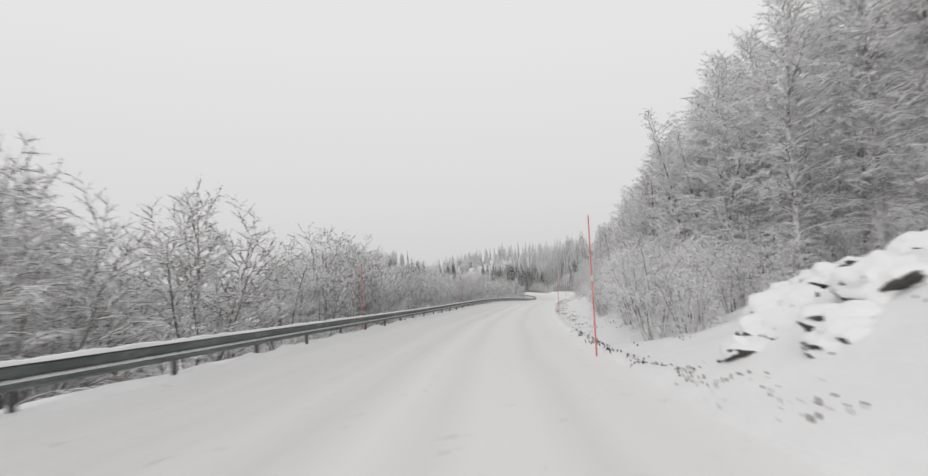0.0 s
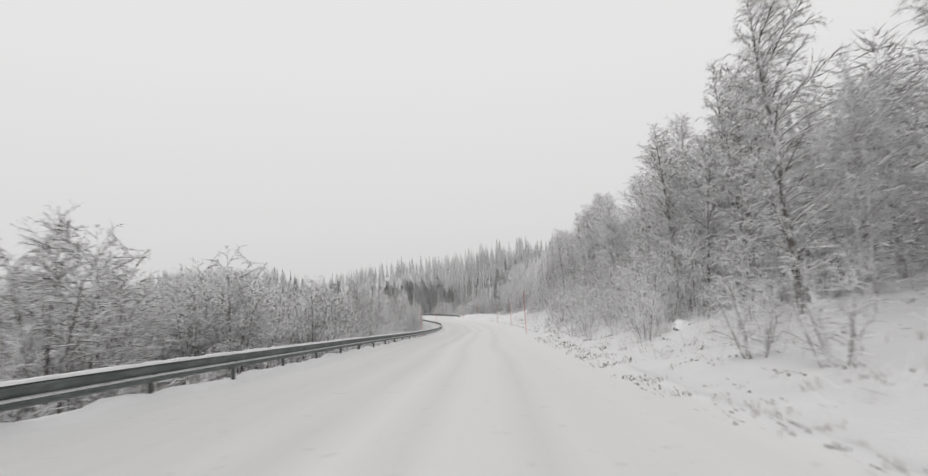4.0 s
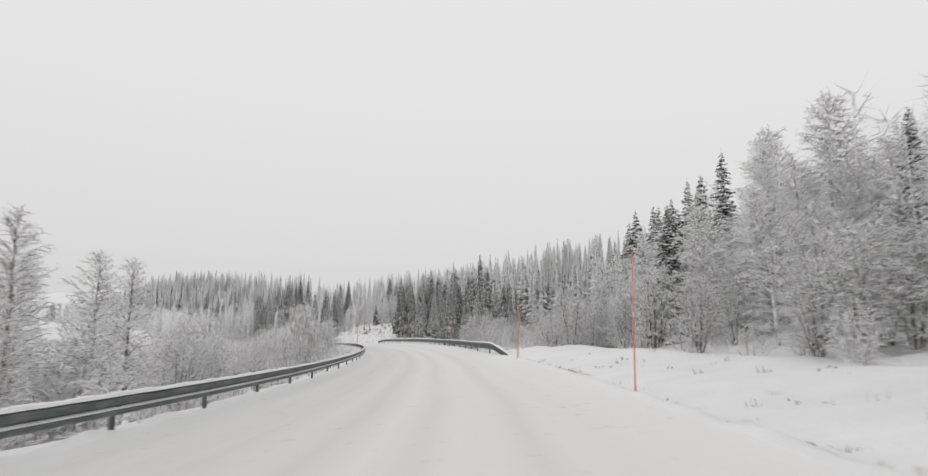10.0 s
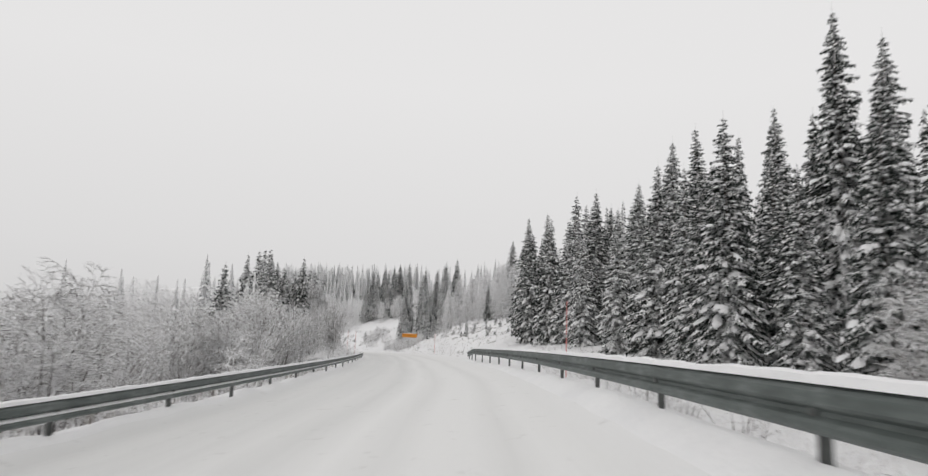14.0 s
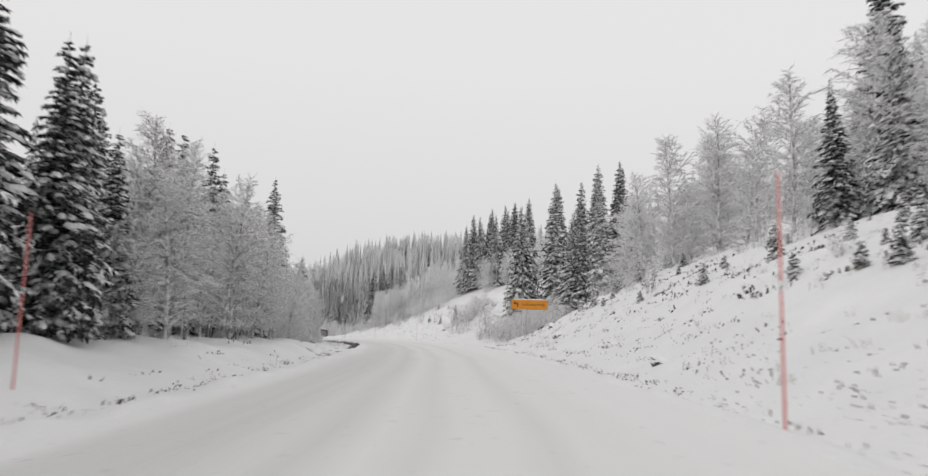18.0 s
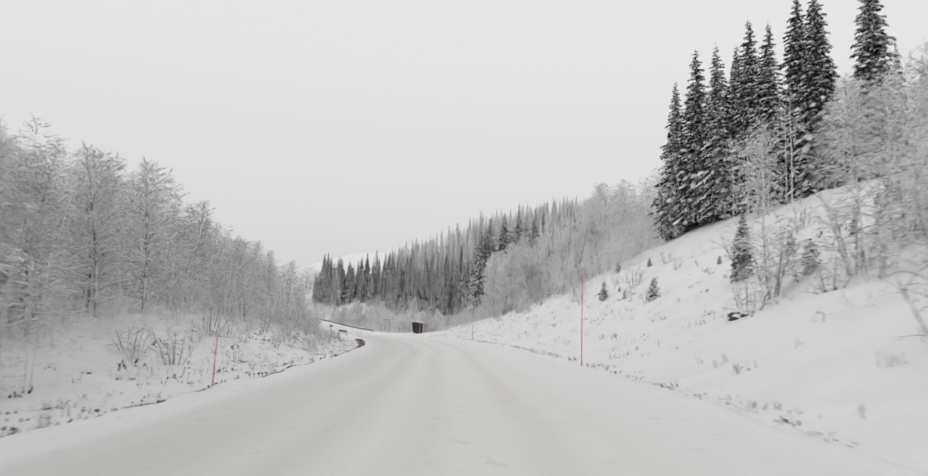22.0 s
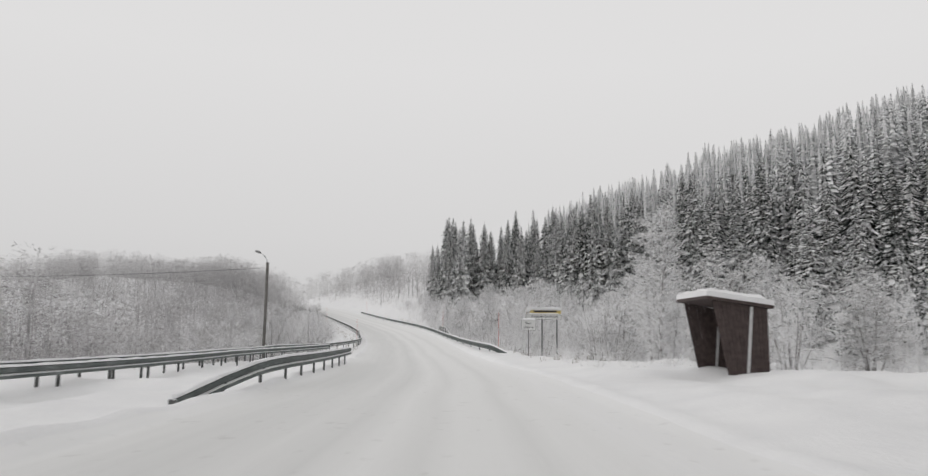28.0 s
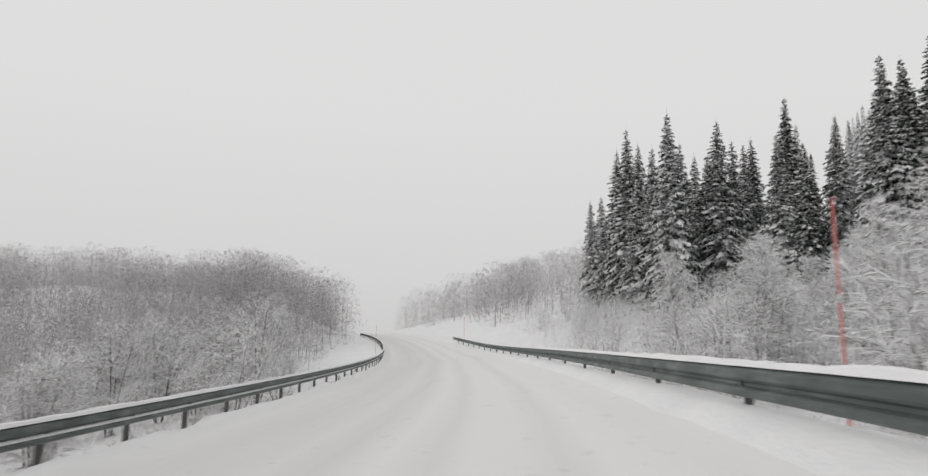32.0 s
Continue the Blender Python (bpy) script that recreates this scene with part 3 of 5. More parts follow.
def birch_parts(height, spread, limbs, lean=0.06, low=0.1, stems=1, fan=0.4, thick=0.026, fine=0.011, step=0.25, gap=0.048, rise=0.8, droop=0.11):
    """Stems, limbs and snow-laden side branches as tubes inside an egg-shaped crown; the last twigs as long thin slivers, feathered along them."""
    trunk, limb, twig = Tubes(), Tubes(), Tubes()
    mid, tall = Vector((0, 0, height * (0.52 if stems == 1 else 0.50))), height * (0.49 if stems == 1 else 0.52)

    def sliver(p, d, length):
        x = d.cross(Vector((random.uniform(-1, 1), random.uniform(-1, 1), random.uniform(-1, 1)))).normalized() * fine * random.uniform(0.6, 1.3)
        b = len(twig.v)
        twig.v += [p + x, p - x, p + d * length]
        twig.f.append((b, b + 1, b + 2))

    for st in range(stems):
        w = st * math.tau / stems + random.uniform(-0.4, 0.4)
        l0 = lean if stems == 1 else fan * (0.15 + 0.85 * ((st * 0.618) % 1.0))
        start = Vector((math.cos(w) * 0.15 * (stems > 1), math.sin(w) * 0.15 * (stems > 1), -0.35))
        way = Vector((math.cos(w) * l0, math.sin(w) * l0, 1)).normalized()
        h = height + 0.3 if stems == 1 else 0.35 / way.z + reach(start + way * (0.45 / way.z), way, mid, spread, tall) * random.uniform(0.85, 0.98)
        h = max(h, 0.45 * height)
        axis = bent(start, way, h, 9, -0.015, 0.06)
        r0 = (0.0105 * h + 0.012) * (1 if stems == 1 else 0.75)
        trunk.add(axis, [r0 * (1 - i / 9.3) ** 0.85 + 0.006 for i in range(10)], 6 if stems == 1 else 4)
        count = max(4, limbs // stems)
        for k in range(count):
            f = low + (0.985 - low) * ((k + random.random()) / count) ** 0.82
            u = f * 9
            i = int(u)
            p = axis[i].lerp(axis[i + 1], u - i)
            a = k * 2.4 + random.uniform(-0.6, 0.6)
            d = Vector((math.cos(a), math.sin(a), rise + 1.5 * f**3 + random.uniform(-0.3, 0.3))).normalized()
            room = reach(p, d, mid, spread, tall)
            length = max(0.25, min(room, 0.34 * height) * random.uniform(0.7, 1.04))
            main = bent(p, d, length, 5, droop, 0.13)
            rl = r0 * 0.25 * (1 - f * 0.5)
            limb.add(main, [rl * (1 - j / 5.5) + 0.010 for j in range(6)], 3, False)
            n = max(2, int(length / step))
            for q in range(n):
                g = 0.16 + 0.84 * (q + random.random() * 0.8) / n
                v = min(g, 0.99) * 5
                j = int(v)
                p2 = main[j].lerp(main[j + 1], v - j)
                base = (main[j + 1] - main[j]).normalized()
                lateral = base.cross(Vector((0, 0, 1)))
                lateral = (lateral if lateral.length > 0.1 else Vector((1, 0, 0))).normalized() * (1 if q % 2 else -1)
                sd = (base * random.uniform(0.5, 1.0) + lateral * random.uniform(0.4, 0.9) + Vector((0, 0, random.uniform(-0.45, 0.35)))).normalized()
                sl = (0.25 + 0.30 * length * (1.15 - g)) * random.uniform(0.7, 1.3)
                sub = bent(p2, sd, sl, 3, droop * 1.1, 0.15)
                limb.add([sub[0], sub[1], sub[3]], [thick, thick * 0.8, thick * 0.35], 3, False)
                m = max(4, int(sl / gap))
                for r in range(m):
                    e = (0.10 + 0.90 * (r + random.random()) / m) * 2.99
                    j2 = int(e)
                    p3 = sub[j2].lerp(sub[j2 + 1], e - j2)
                    along = (sub[j2 + 1] - sub[j2]).normalized()
                    dr = (along * random.uniform(0.5, 1.0) + Vector((random.uniform(-1, 1), random.uniform(-1, 1), random.uniform(-0.8, 0.55))) * 0.75).normalized()
                    tl = random.uniform(0.14, 0.42) * (0.55 + 0.035 * height)
                    sliver(p3, dr, tl)
                    sliver(p3 + dr * tl * 0.4, (dr + Vector((random.uniform(-1, 1), random.uniform(-1, 1), random.uniform(-1, 0.6))) * 0.6).normalized(), tl * 0.6)
    return trunk, limb, twig


def make_birch(name, label, category, twig_mat=M_TWIG, **kw):
    trunk, limb, twig = birch_parts(**kw)
    t = empty(name, Matrix(), label, category)
    n = len(trunk.v)
    hoar = twig_mat is M_HOARTWIG
    me = mesh_from("trunk", trunk.v + limb.v, trunk.f + [tuple(i + n for i in q) for q in limb.f], M_HOARBARK if hoar else M_BARK, True)
    me.materials.append(M_HOARLIMB if hoar else M_LIMB)
    me.polygons.foreach_set("material_index", [0] * len(trunk.f) + [1] * len(limb.f))
    child("trunk", me, t, "frosted trunk and white limbs" if hoar else "dark trunk and limbs streaked with snow")
    child("crown", twig.mesh("crown", twig_mat), t, "fine bare twigs white with frost and snow")
    return t


def bough(v, f, sv, sf, p, a, length, droop, width, load):
    """A drooping spruce bough: a thin spine, many ragged hanging fingers, a fringe of needles under it, and where it bears a load, lumps of snow."""
    n = 3
    out = Vector((math.cos(a), math.sin(a), 0))
    sd = Vector((-math.sin(a), math.cos(a), 0))
    down = Vector((0, 0, -1))

    def spine(u):
        return p + out * (length * u) + Vector((0, 0, length * (0.12 * u - droop * u * u + 0.34 * droop * u**3)))

    b = len(v)
    for i in range(n + 1):
        u = i / n
        w = width * 0.22 * (1 - 0.8 * u)
        c = spine(u)
        v.extend([c, c + sd * w + down * 0.5 * w, c - sd * w + down * 0.5 * w])
    for i in range(n):
        q = b + 3 * i
        f.extend([(q, q + 3, q + 4, q + 1), (q, q + 2, q + 5, q + 3)])
    fingers = 5 if length < 0.7 else 9
    for k in range(fingers):
        u = 0.12 + 0.86 * (k + random.uniform(-0.3, 0.3)) / fingers
        c = spine(u)
        for side in (1, -1):
            fl = (length * (0.36 - 0.22 * u) + 0.06) * random.uniform(0.6, 1.35)
            d = (out * random.uniform(0.3, 0.9) + sd * side * random.uniform(0.45, 0.95) + down * random.uniform(0.15, 0.9)).normalized()
            x = d.cross(Vector((0, 0, 1))).normalized() * (0.030 * length * random.uniform(0.6, 1.1) + 0.022)
            m = c + d * fl * 0.4
            q = len(v)
            v.extend([c, m + x, c + d * fl + down * 0.12 * fl, m - x])
            f.append((q, q + 1, q + 2, q + 3))
        e = sd * random.uniform(-0.1, 0.1) + out * 0.09
        h = (0.13 * length + 0.07) * random.uniform(0.6, 1.3)
        q = len(v)
        v.extend([c - e * (0.5 + 0.4 * length), c + e * (0.5 + 0.4 * length), c + down * h + out * random.uniform(-0.03, 0.06)])
        f.append((q, q + 1, q + 2))
    for _ in range(load):
        u0 = random.uniform(0.15, 0.75)
        u1 = u0 + random.uniform(0.16, 0.34)
        seg = 3
        b = len(sv)
        fat = width * random.uniform(0.16, 0.34) + 0.01
        off = sd * random.uniform(-0.35, 0.35) * width
        for i in range(seg + 1):
            c = spine(min(u0 + (u1 - u0) * i / seg, 1.0)) + off + down * abs(off.dot(sd)) * 0.5
            w = fat * (0.55 if i in (0, seg) else random.uniform(0.85, 1.2))
            hgt = (0.45 * w + 0.012) * (0.5 if i in (0, seg) else random.uniform(0.8, 1.2))
            sv.extend([c + sd * w + down * 0.35 * w, c + sd * w * 0.55 + Vector((0, 0, hgt * 0.8)), c - sd * w * 0.5 + Vector((0, 0, hgt)), c - sd * w + down * 0.35 * w])
        for i in range(seg):
            for k in range(3):
                sf.append((b + i * 4 + k, b + i * 4 + k + 1, b + i * 4 + 5 + k, b + i * 4 + 4 + k))
        sf.extend([(b, b + 1, b + 2, b + 3), (b + seg * 4 + 3, b + seg * 4 + 2, b + seg * 4 + 1, b + seg * 4)])


def spruce_mesh(height, spread, boughs, laden, snowline=0.03):
    """Boughs set one by one up the stem in a loose spiral, long below and short above."""
    v, f, sv, sf = [], [], [], []
    shape = [random.uniform(0.85, 1.15) for _ in range(13)]
    for k in range(boughs):
        u = 1 - (1 - min(max((k + random.uniform(-2, 2)) / boughs, 0.0), 0.999)) ** 0.82
        z = height * (snowline + (0.97 - snowline) * u)
        r = (spread * (1 - u) ** 0.78 * min(1.0, 0.72 + 1.4 * u) * random.choice((0.55, 0.8, 0.95, 1.05, 1.2)) * random.uniform(0.9, 1.1) + 0.12) * shape[k % 13]
        bough(v, f, sv, sf, Vector((0, 0, z)), k * 2.39996 + random.uniform(-0.6, 0.6), r, (0.95 - 0.65 * u) * random.uniform(0.7, 1.25), 0.30 * r + 0.14, random.choice((1, 1, 2, 3) if random.random() < laden else (0, 0, 1)))
    return v, f, sv, sf


def make_spruce(label, height, spread, boughs, laden=0.78):
    t = empty("spruce_tree", Matrix(), label, "spruce")
    tr = Tubes()
    tr.add([Vector((0, 0, -0.4)), Vector((0, 0, height * 0.3)), Vector((0.03, 0, height * 0.7)), Vector((0, 0, height))], [0.011 * height + 0.02, 0.009 * height + 0.015, 0.005 * height + 0.01, 0.012], 6)
    child("trunk", tr.mesh("trunk", M_TRUNK, True), t)
    v, f, sv, sf = spruce_mesh(height, spread, boughs, laden)
    n = len(v)
    me = mesh_from("crown", v + sv, f + [tuple(i + n for i in q) for q in sf], M_NEEDLE)
    me.materials.append(M_SNOW)
    me.polygons.foreach_set("material_index", [0] * len(f) + [1] * len(sf))
    me.polygons.foreach_set("use_smooth", [False] * len(f) + [True] * len(sf))
    child("crown", me, t, "dark green drooping boughs with pads of snow")
    return t


random.seed(11)
BIRCH_LABEL = "tall bare birch white with frost on the snowy slope"
BIRCHES = [make_birch("birch_tree", BIRCH_LABEL, "birch", height=h, spread=sp, limbs=n, lean=le, low=lo, gap=0.044, fine=0.011) for h, sp, n, le, lo in
           ((12, 1.9, 92, 0.05, 0.08), (11, 1.7, 84, 0.07, 0.10), (13, 1.9, 96, 0.04, 0.10), (10, 1.9, 84, 0.09, 0.06))]
ALDERS = [make_birch("alder_tree", "many-stemmed bare alder laden with snow beside the road", "alder", height=h, spread=sp, limbs=n, low=0.14, stems=st, rise=0.75, fan=0.5) for h, sp, st, n in
          ((7.0, 2.3, 7, 91), (6.0, 2.2, 8, 88), (8.0, 2.3, 6, 84))]
WILLOWS = [make_birch("willow_tree", "broad many-stemmed goat willow laden with snow below the rail", "willow", height=h, spread=sp, limbs=n, low=0.16, stems=st, rise=0.9, fan=0.75, droop=0.05) for h, sp, st, n in
           ((7.0, 3.2, 9, 117), (6.4, 2.8, 8, 104))]
HOAR = [make_birch("frosted_birch", "bare birch thick with white hoar frost above the road", "birch", M_HOARTWIG, height=h, spread=sp, limbs=n, lean=le, low=lo, gap=0.040, fine=0.012) for h, sp, n, le, lo in
        ((11, 1.8, 96, 0.04, 0.05), (10, 1.8, 88, 0.05, 0.06), (9, 1.8, 84, 0.05, 0.05))]
YOUNG = [make_birch("young_birch", "young birch thick with white hoar frost on the slope", "birch", M_HOARTWIG, height=h, spread=sp, limbs=n, lean=le, low=0.05, gap=0.040, fine=0.011) for h, sp, n, le in
         ((8, 1.5, 84, 0.05), (7, 1.45, 78, 0.07))]
SHRUBS = [make_birch("alder_shrub", "low many-stemmed alder shrub white with snow", "shrub", M_HOARTWIG, height=h, spread=sp, limbs=n, low=0.12, stems=st, rise=0.7, fan=0.55, thick=0.016, fine=0.009, step=0.22, gap=0.07) for h, sp, st, n in
          ((3.6, 1.5, 7, 56), (3.0, 1.4, 8, 56))]
BUSHES = [make_birch("bush", "low bare bush arching from the snow, laden white", "bush", M_HOARTWIG, height=h, spread=h * 0.55, limbs=36, low=0.15, stems=8, fan=0.7, thick=0.010, fine=0.006, step=0.16, gap=0.06, rise=0.7) for h in (1.6, 2.2, 1.2)]
SPRUCES = [make_spruce("dark green spruce with snow lying on its boughs", h, sp, n) for h, sp, n in ((15, 2.2, 430), (13, 2.0, 380), (17, 2.6, 500), (10, 1.6, 300))]
SAPLINGS = [make_spruce("small young spruce half buried in snow", h, sp, n, 0.9) for h, sp, n in ((1.2, 0.35, 44), (2.0, 0.5, 60))]
PLACED = set()


def plant(protos, s, d, scale=1.0, tall=1.0, group="", sink=0.0):
    p = spot(s, d, -sink)
    plant_at(protos, p, scale, tall, group)


def plant_at(protos, p, scale=1.0, tall=1.0, group=""):
    ob = random.choice(protos)
    m = Matrix.Translation(p) @ Matrix.Rotation(random.random() * math.tau, 4, "Z") @ Matrix.Rotation(random.uniform(-0.04, 0.04), 4, "X") @ Matrix.Diagonal((scale, scale, scale * tall, 1))
    if ob.name not in PLACED:
        PLACED.add(ob.name)
        ob.matrix_basis = m
    else:
        ob = copy_thing(ob, m)
        ob.matrix_basis = m
    if group:
        tagged(ob, group=group)


def scatter(protos, s0, s1, d0, d1, count, lo, hi, group, keep=lambda s, d: True):
    """Trees spread unevenly over a strip beside the road."""
    done, tries = 0, 0
    taken = []
    random.seed(int(abs(s0 * 7 + d0 * 131 + s1 * 17)))
    while done < count and tries < count * 12:
        tries += 1
        s, d = random.uniform(s0, s1), random.uniform(d0, d1)
        if not keep(s, d) or any((s - a) ** 2 + (d - b) ** 2 < 1.7 for a, b in taken):
            continue
        taken.append((s, d))
        plant(protos, s, d, random.uniform(lo, hi), random.uniform(0.9, 1.12), group)
        done += 1


def stand(protos, height, rows, group):
    """Single trees that stand out: where along and beside the road, and how tall; height: that of the first form."""
    for s, d, h in rows:
        plant(protos, s, d, h / height, 1.0, group)


# woods close to the road, stretch by stretch
stand(WILLOWS[:1], 7.0, ((15.5, -12.5, 7.6), (25.4, -13, 8.8), (42, -13, 9.2), (47, -13, 9.4), (57, -13.5, 8.8)), "alders below the guard rail")
scatter(WILLOWS + ALDERS, 10, 60, -20, -11.5, 34, 0.78, 1.0, "alders below the guard rail")
scatter(WILLOWS + ALDERS[:2], 60, 105, -17, -10.8, 34, 0.85, 1.05, "alders below the guard rail")
scatter(WILLOWS + ALDERS[:2], 105, 152, -17, -10.8, 36, 0.85, 1.05, "alders below the guard rail")
stand(BIRCHES[:1], 12.0, ((196, -13, 9.2), (199, -13.5, 9.0), (203, -13, 8.4), (193.5, -14, 9.4), (201, -15, 9), (208, -13, 7.2), (213, -13.5, 7.4), (161.4, -14, 9.8), (158.5, -14.5, 8.8), (162, -14.5, 9.6), (166.8, -14, 10.2), (176.2, -14, 9.6), (169, -15, 8.4), (180, -14.5, 8.6), (173, -16, 9)), "birches below the guard rail")
scatter(BIRCHES + ALDERS[2:], 150, 206, -19, -11.5, 34, 0.5, 0.72, "birches below the guard rail")
stand(BIRCHES[1:2], 11.0, ((225.3, -13, 7.6), (229, -13.5, 7.6), (233, -12.5, 6.8), (222, -14, 7.2), (238.6, -13, 7.7), (243.2, -13, 7.2), (245.5, -13, 7.2), (241, -14.5, 7)), "birches below the guard rail")
scatter(BIRCHES[3:] + ALDERS, 196, 236, -18, -10.5, 42, 0.5, 0.68, "birches below the guard rail")
stand(ALDERS[2:], 8.0, ((278.7, -12, 7.0), (281.5, -12, 6.8), (285, -12.5, 6.2), (288, -13, 6.0)), "alders below the guard rail")
scatter(ALDERS, 236, 300, -18, -10.5, 34, 0.5, 0.75, "alders below the guard rail")
scatter(ALDERS + WILLOWS, 296, 352, -18, -10.5, 36, 0.65, 0.9, "alders below the guard rail")
scatter(BUSHES, 10, 390, -10, -8, 50, 0.8, 1.4, "bushes below the guard rail")
stand(HOAR[:1], 11.0, ((38, 14, 12.0), (60, 12.5, 10.4), (65.3, 13, 10.2), (68, 13.5, 12), (82.4, 14, 10.5)), "birches on the slope")
scatter(HOAR, 9, 40, 10.5, 15, 26, 0.85, 1.1, "birches on the slope")
stand(BIRCHES[2:3], 13.0, ((165.4, 12.5, 12.0), (173.8, 12.5, 10.4), (155.3, 12, 11.5), (158, 13, 12.5), (152, 12.5, 12), (183.5, 12.5, 12.2), (180.6, 14, 11.2), (182, 13.4, 11.4), (186, 13.6, 12), (193.6, 12.5, 10.6), (195.2, 13.2, 10.0)), "birches on the slope")
scatter(BIRCHES + HOAR, 40, 160, 11, 17, 84, 0.75, 1.02, "birches on the slope")
scatter(BIRCHES + HOAR, 160, 205, 12, 17, 26, 0.6, 0.9, "birches on the slope")
scatter(SHRUBS, 30, 205, 9.5, 12.5, 40, 0.8, 1.4, "young alders along the edge of the wood")
scatter(SHRUBS, 30, 46, 5.5, 9.5, 14, 0.6, 1.1, "young alders along the edge of the wood")
scatter(SHRUBS, 118, 150, 6.5, 10.5, 18, 0.5, 1.1, "young alders along the edge of the wood")
scatter(BUSHES, 36, 200, 6.0, 9, 34, 0.6, 1.1, "bushes on the verge")
stand(SPRUCES[2:3], 17.0, ((171.4, 36.8, 20), (174, 39, 20), (168, 40, 17)), "spruces among the birches")
scatter(SAPLINGS, 60, 205, 9.5, 13, 7, 0.5, 0.85, "young spruces at the wood's edge")
stand(SHRUBS[1:], 3.0, ((33.5, 4.9, 1.9), (35, 5.4, 2.4), (32, 5.6, 2.0), (36.5, 5.8, 2.6), (31, 6.2, 2.2), (38, 5.3, 1.8), (40, 6, 2.4), (127.5, 5.8, 1.6), (130, 6.4, 2.0)), "young alders along the edge of the wood")
scatter(SHRUBS, 16.5, 30, 4.6, 9, 20, 0.6, 1.1, "young alders along the edge of the wood")
scatter(BUSHES, 118, 140, 5.4, 8, 14, 0.45, 0.8, "bushes on the verge")
stand(HOAR[:1], 11.0, ((224.6, 15, 9.4), (236.7, 18, 10.5), (249.9, 18, 11.2), (255.3, 18, 11.6), (252.5, 16.5, 10.4), (230, 17.5, 9.5)), "trees above the open shelf")
scatter(YOUNG, 204, 256, 13.5, 21, 42, 0.8, 1.12, "trees above the open shelf")
scatter(ALDERS[:2], 218, 262, 10.5, 14.5, 16, 0.5, 0.8, "trees above the open shelf")
stand(SPRUCES[1:2], 13.0, ((258, 13.2, 9), (261, 14.8, 10), (265, 15.6, 10.5), (269, 22.8, 15.6), (271, 22, 14.6), (273, 22.3, 15), (276.7, 22, 14.2), (280, 22, 15.2), (283.7, 22, 16), (287, 22.5, 15.5), (291, 22, 13.5), (275.9, 25, 16.5), (249.4, 22, 10), (278, 26, 16), (285, 27, 16)), "spruces above the stream")
scatter(YOUNG, 252, 276, 12.5, 20, 20, 0.75, 1.1, "birches above the stream")
scatter(BUSHES, 200, 255, 9, 12, 16, 0.6, 1.3, "bushes on the verge")
scatter(ALDERS, 262, 326, 7.5, 18, 40, 0.55, 0.85, "alders by the stream")
scatter(BUSHES, 266, 352, 5.2, 7.0, 26, 0.6, 1.0, "bushes below the rail")
scatter(SPRUCES, 352, 378, 11.5, 20, 36, 0.72, 1.0, "spruces of the dense stand")
scatter(SPRUCES[3:], 370, 392, -21, -14, 10, 0.95, 1.15, "spruces on the bank")
scatter(SPRUCES, 318, 354, 11.5, 20, 50, 0.6, 0.85, "spruces of the dense stand")
scatter(ALDERS, 340, 384, -18, -10, 16, 0.6, 0.85, "alders where the rail ends")
stand(SPRUCES[3:], 10.0, ((397, -14, 11), (399, -12.6, 10), (401.5, -13.6, 11.2), (403, -12.2, 9.2), (405, -13.2, 10), (422, -14.5, 11.2), (426, -15, 10.8), (429, -13.5, 9.8), (433, -14.5, 9), (437, -15, 9.2), (441, -14, 8.6), (419, -16, 11.5),
                          (424, -18, 11), (416, -14, 10.5), (431, -18, 10), (412, -16, 11)), "spruces on the bank")
scatter(YOUNG, 409, 446, -16, -11.2, 40, 0.75, 1.05, "birches on the bank")
scatter(SPRUCES, 386, 411, -21, -12.5, 15, 0.62, 0.85, "spruces on the bank")
scatter(BIRCHES + ALDERS, 384, 440, -18, -11.5, 34, 0.5, 0.68, "birches on the bank")
stand(SPRUCES[2:3], 17.0, ((458.6, -16.8, 22.8), (461.2, -13.8, 13.5), (450, -18.5, 18.4), (464.4, -20.6, 20.5), (463.5, -24.6, 22), (469, -24.3, 20.5), (478, -25, 15.3), (486, -26, 14.5)), "tall lone spruces")
scatter(SPRUCES[1:], 396, 414, 16, 22, 9, 0.65, 0.9, "spruces above the cutting")
scatter(YOUNG, 366, 440, 14, 20, 42, 0.7, 1.1, "birches above the cutting")
scatter(HOAR, 434, 450, -22, -16.5, 16, 0.7, 0.95, "birches on the bank")
stand(SPRUCES[:1], 15.0, ((471, 17.2, 15), (471.2, 21.5, 15.4), (470, 26.9, 15.5), (466, 15, 13.5), (464, 22, 15), (459, 12.5, 14.5), (456, 16, 15.5), (461, 26, 15), (461, 18, 15), (465, 28, 16), (458, 22, 16)), "spruces behind the sign")
scatter(BUSHES, 464, 486, 7.5, 12, 14, 0.6, 1.3, "bushes in the cutting")
scatter(SHRUBS, 440, 456, 7.0, 10.5, 11, 0.6, 0.95, "alders in the gully")
scatter(SPRUCES, 447, 453, 16, 21, 3, 0.7, 0.9, "spruces behind the sign")
scatter(ALDERS, 462, 474, -20, -15.5, 14, 0.6, 0.9, "alders at the roadside")
stand(HOAR[:1], 11.0, ((465.7, -15, 11), (471, -16, 11.5), (476, -16, 9.7), (485, -16, 7.8), (468, -13, 9), (473, -14, 9.5), (479, -14.5, 8.5), (464.5, -12.8, 9), (467, -12, 8), (471, -12.5, 7.5), (481, -16, 8.5), (475, -12.8, 7)), "birches at the roadside")
scatter(HOAR[2:], 446, 470, -22, -16, 16, 0.75, 1.05, "birches at the roadside")
scatter(SHRUBS, 438.5, 453, 8.5, 15, 12, 0.7, 1.05, "alders in the gully")
scatter(BUSHES, 439, 456, 6.8, 9, 12, 0.7, 1.1, "bushes in the gully")
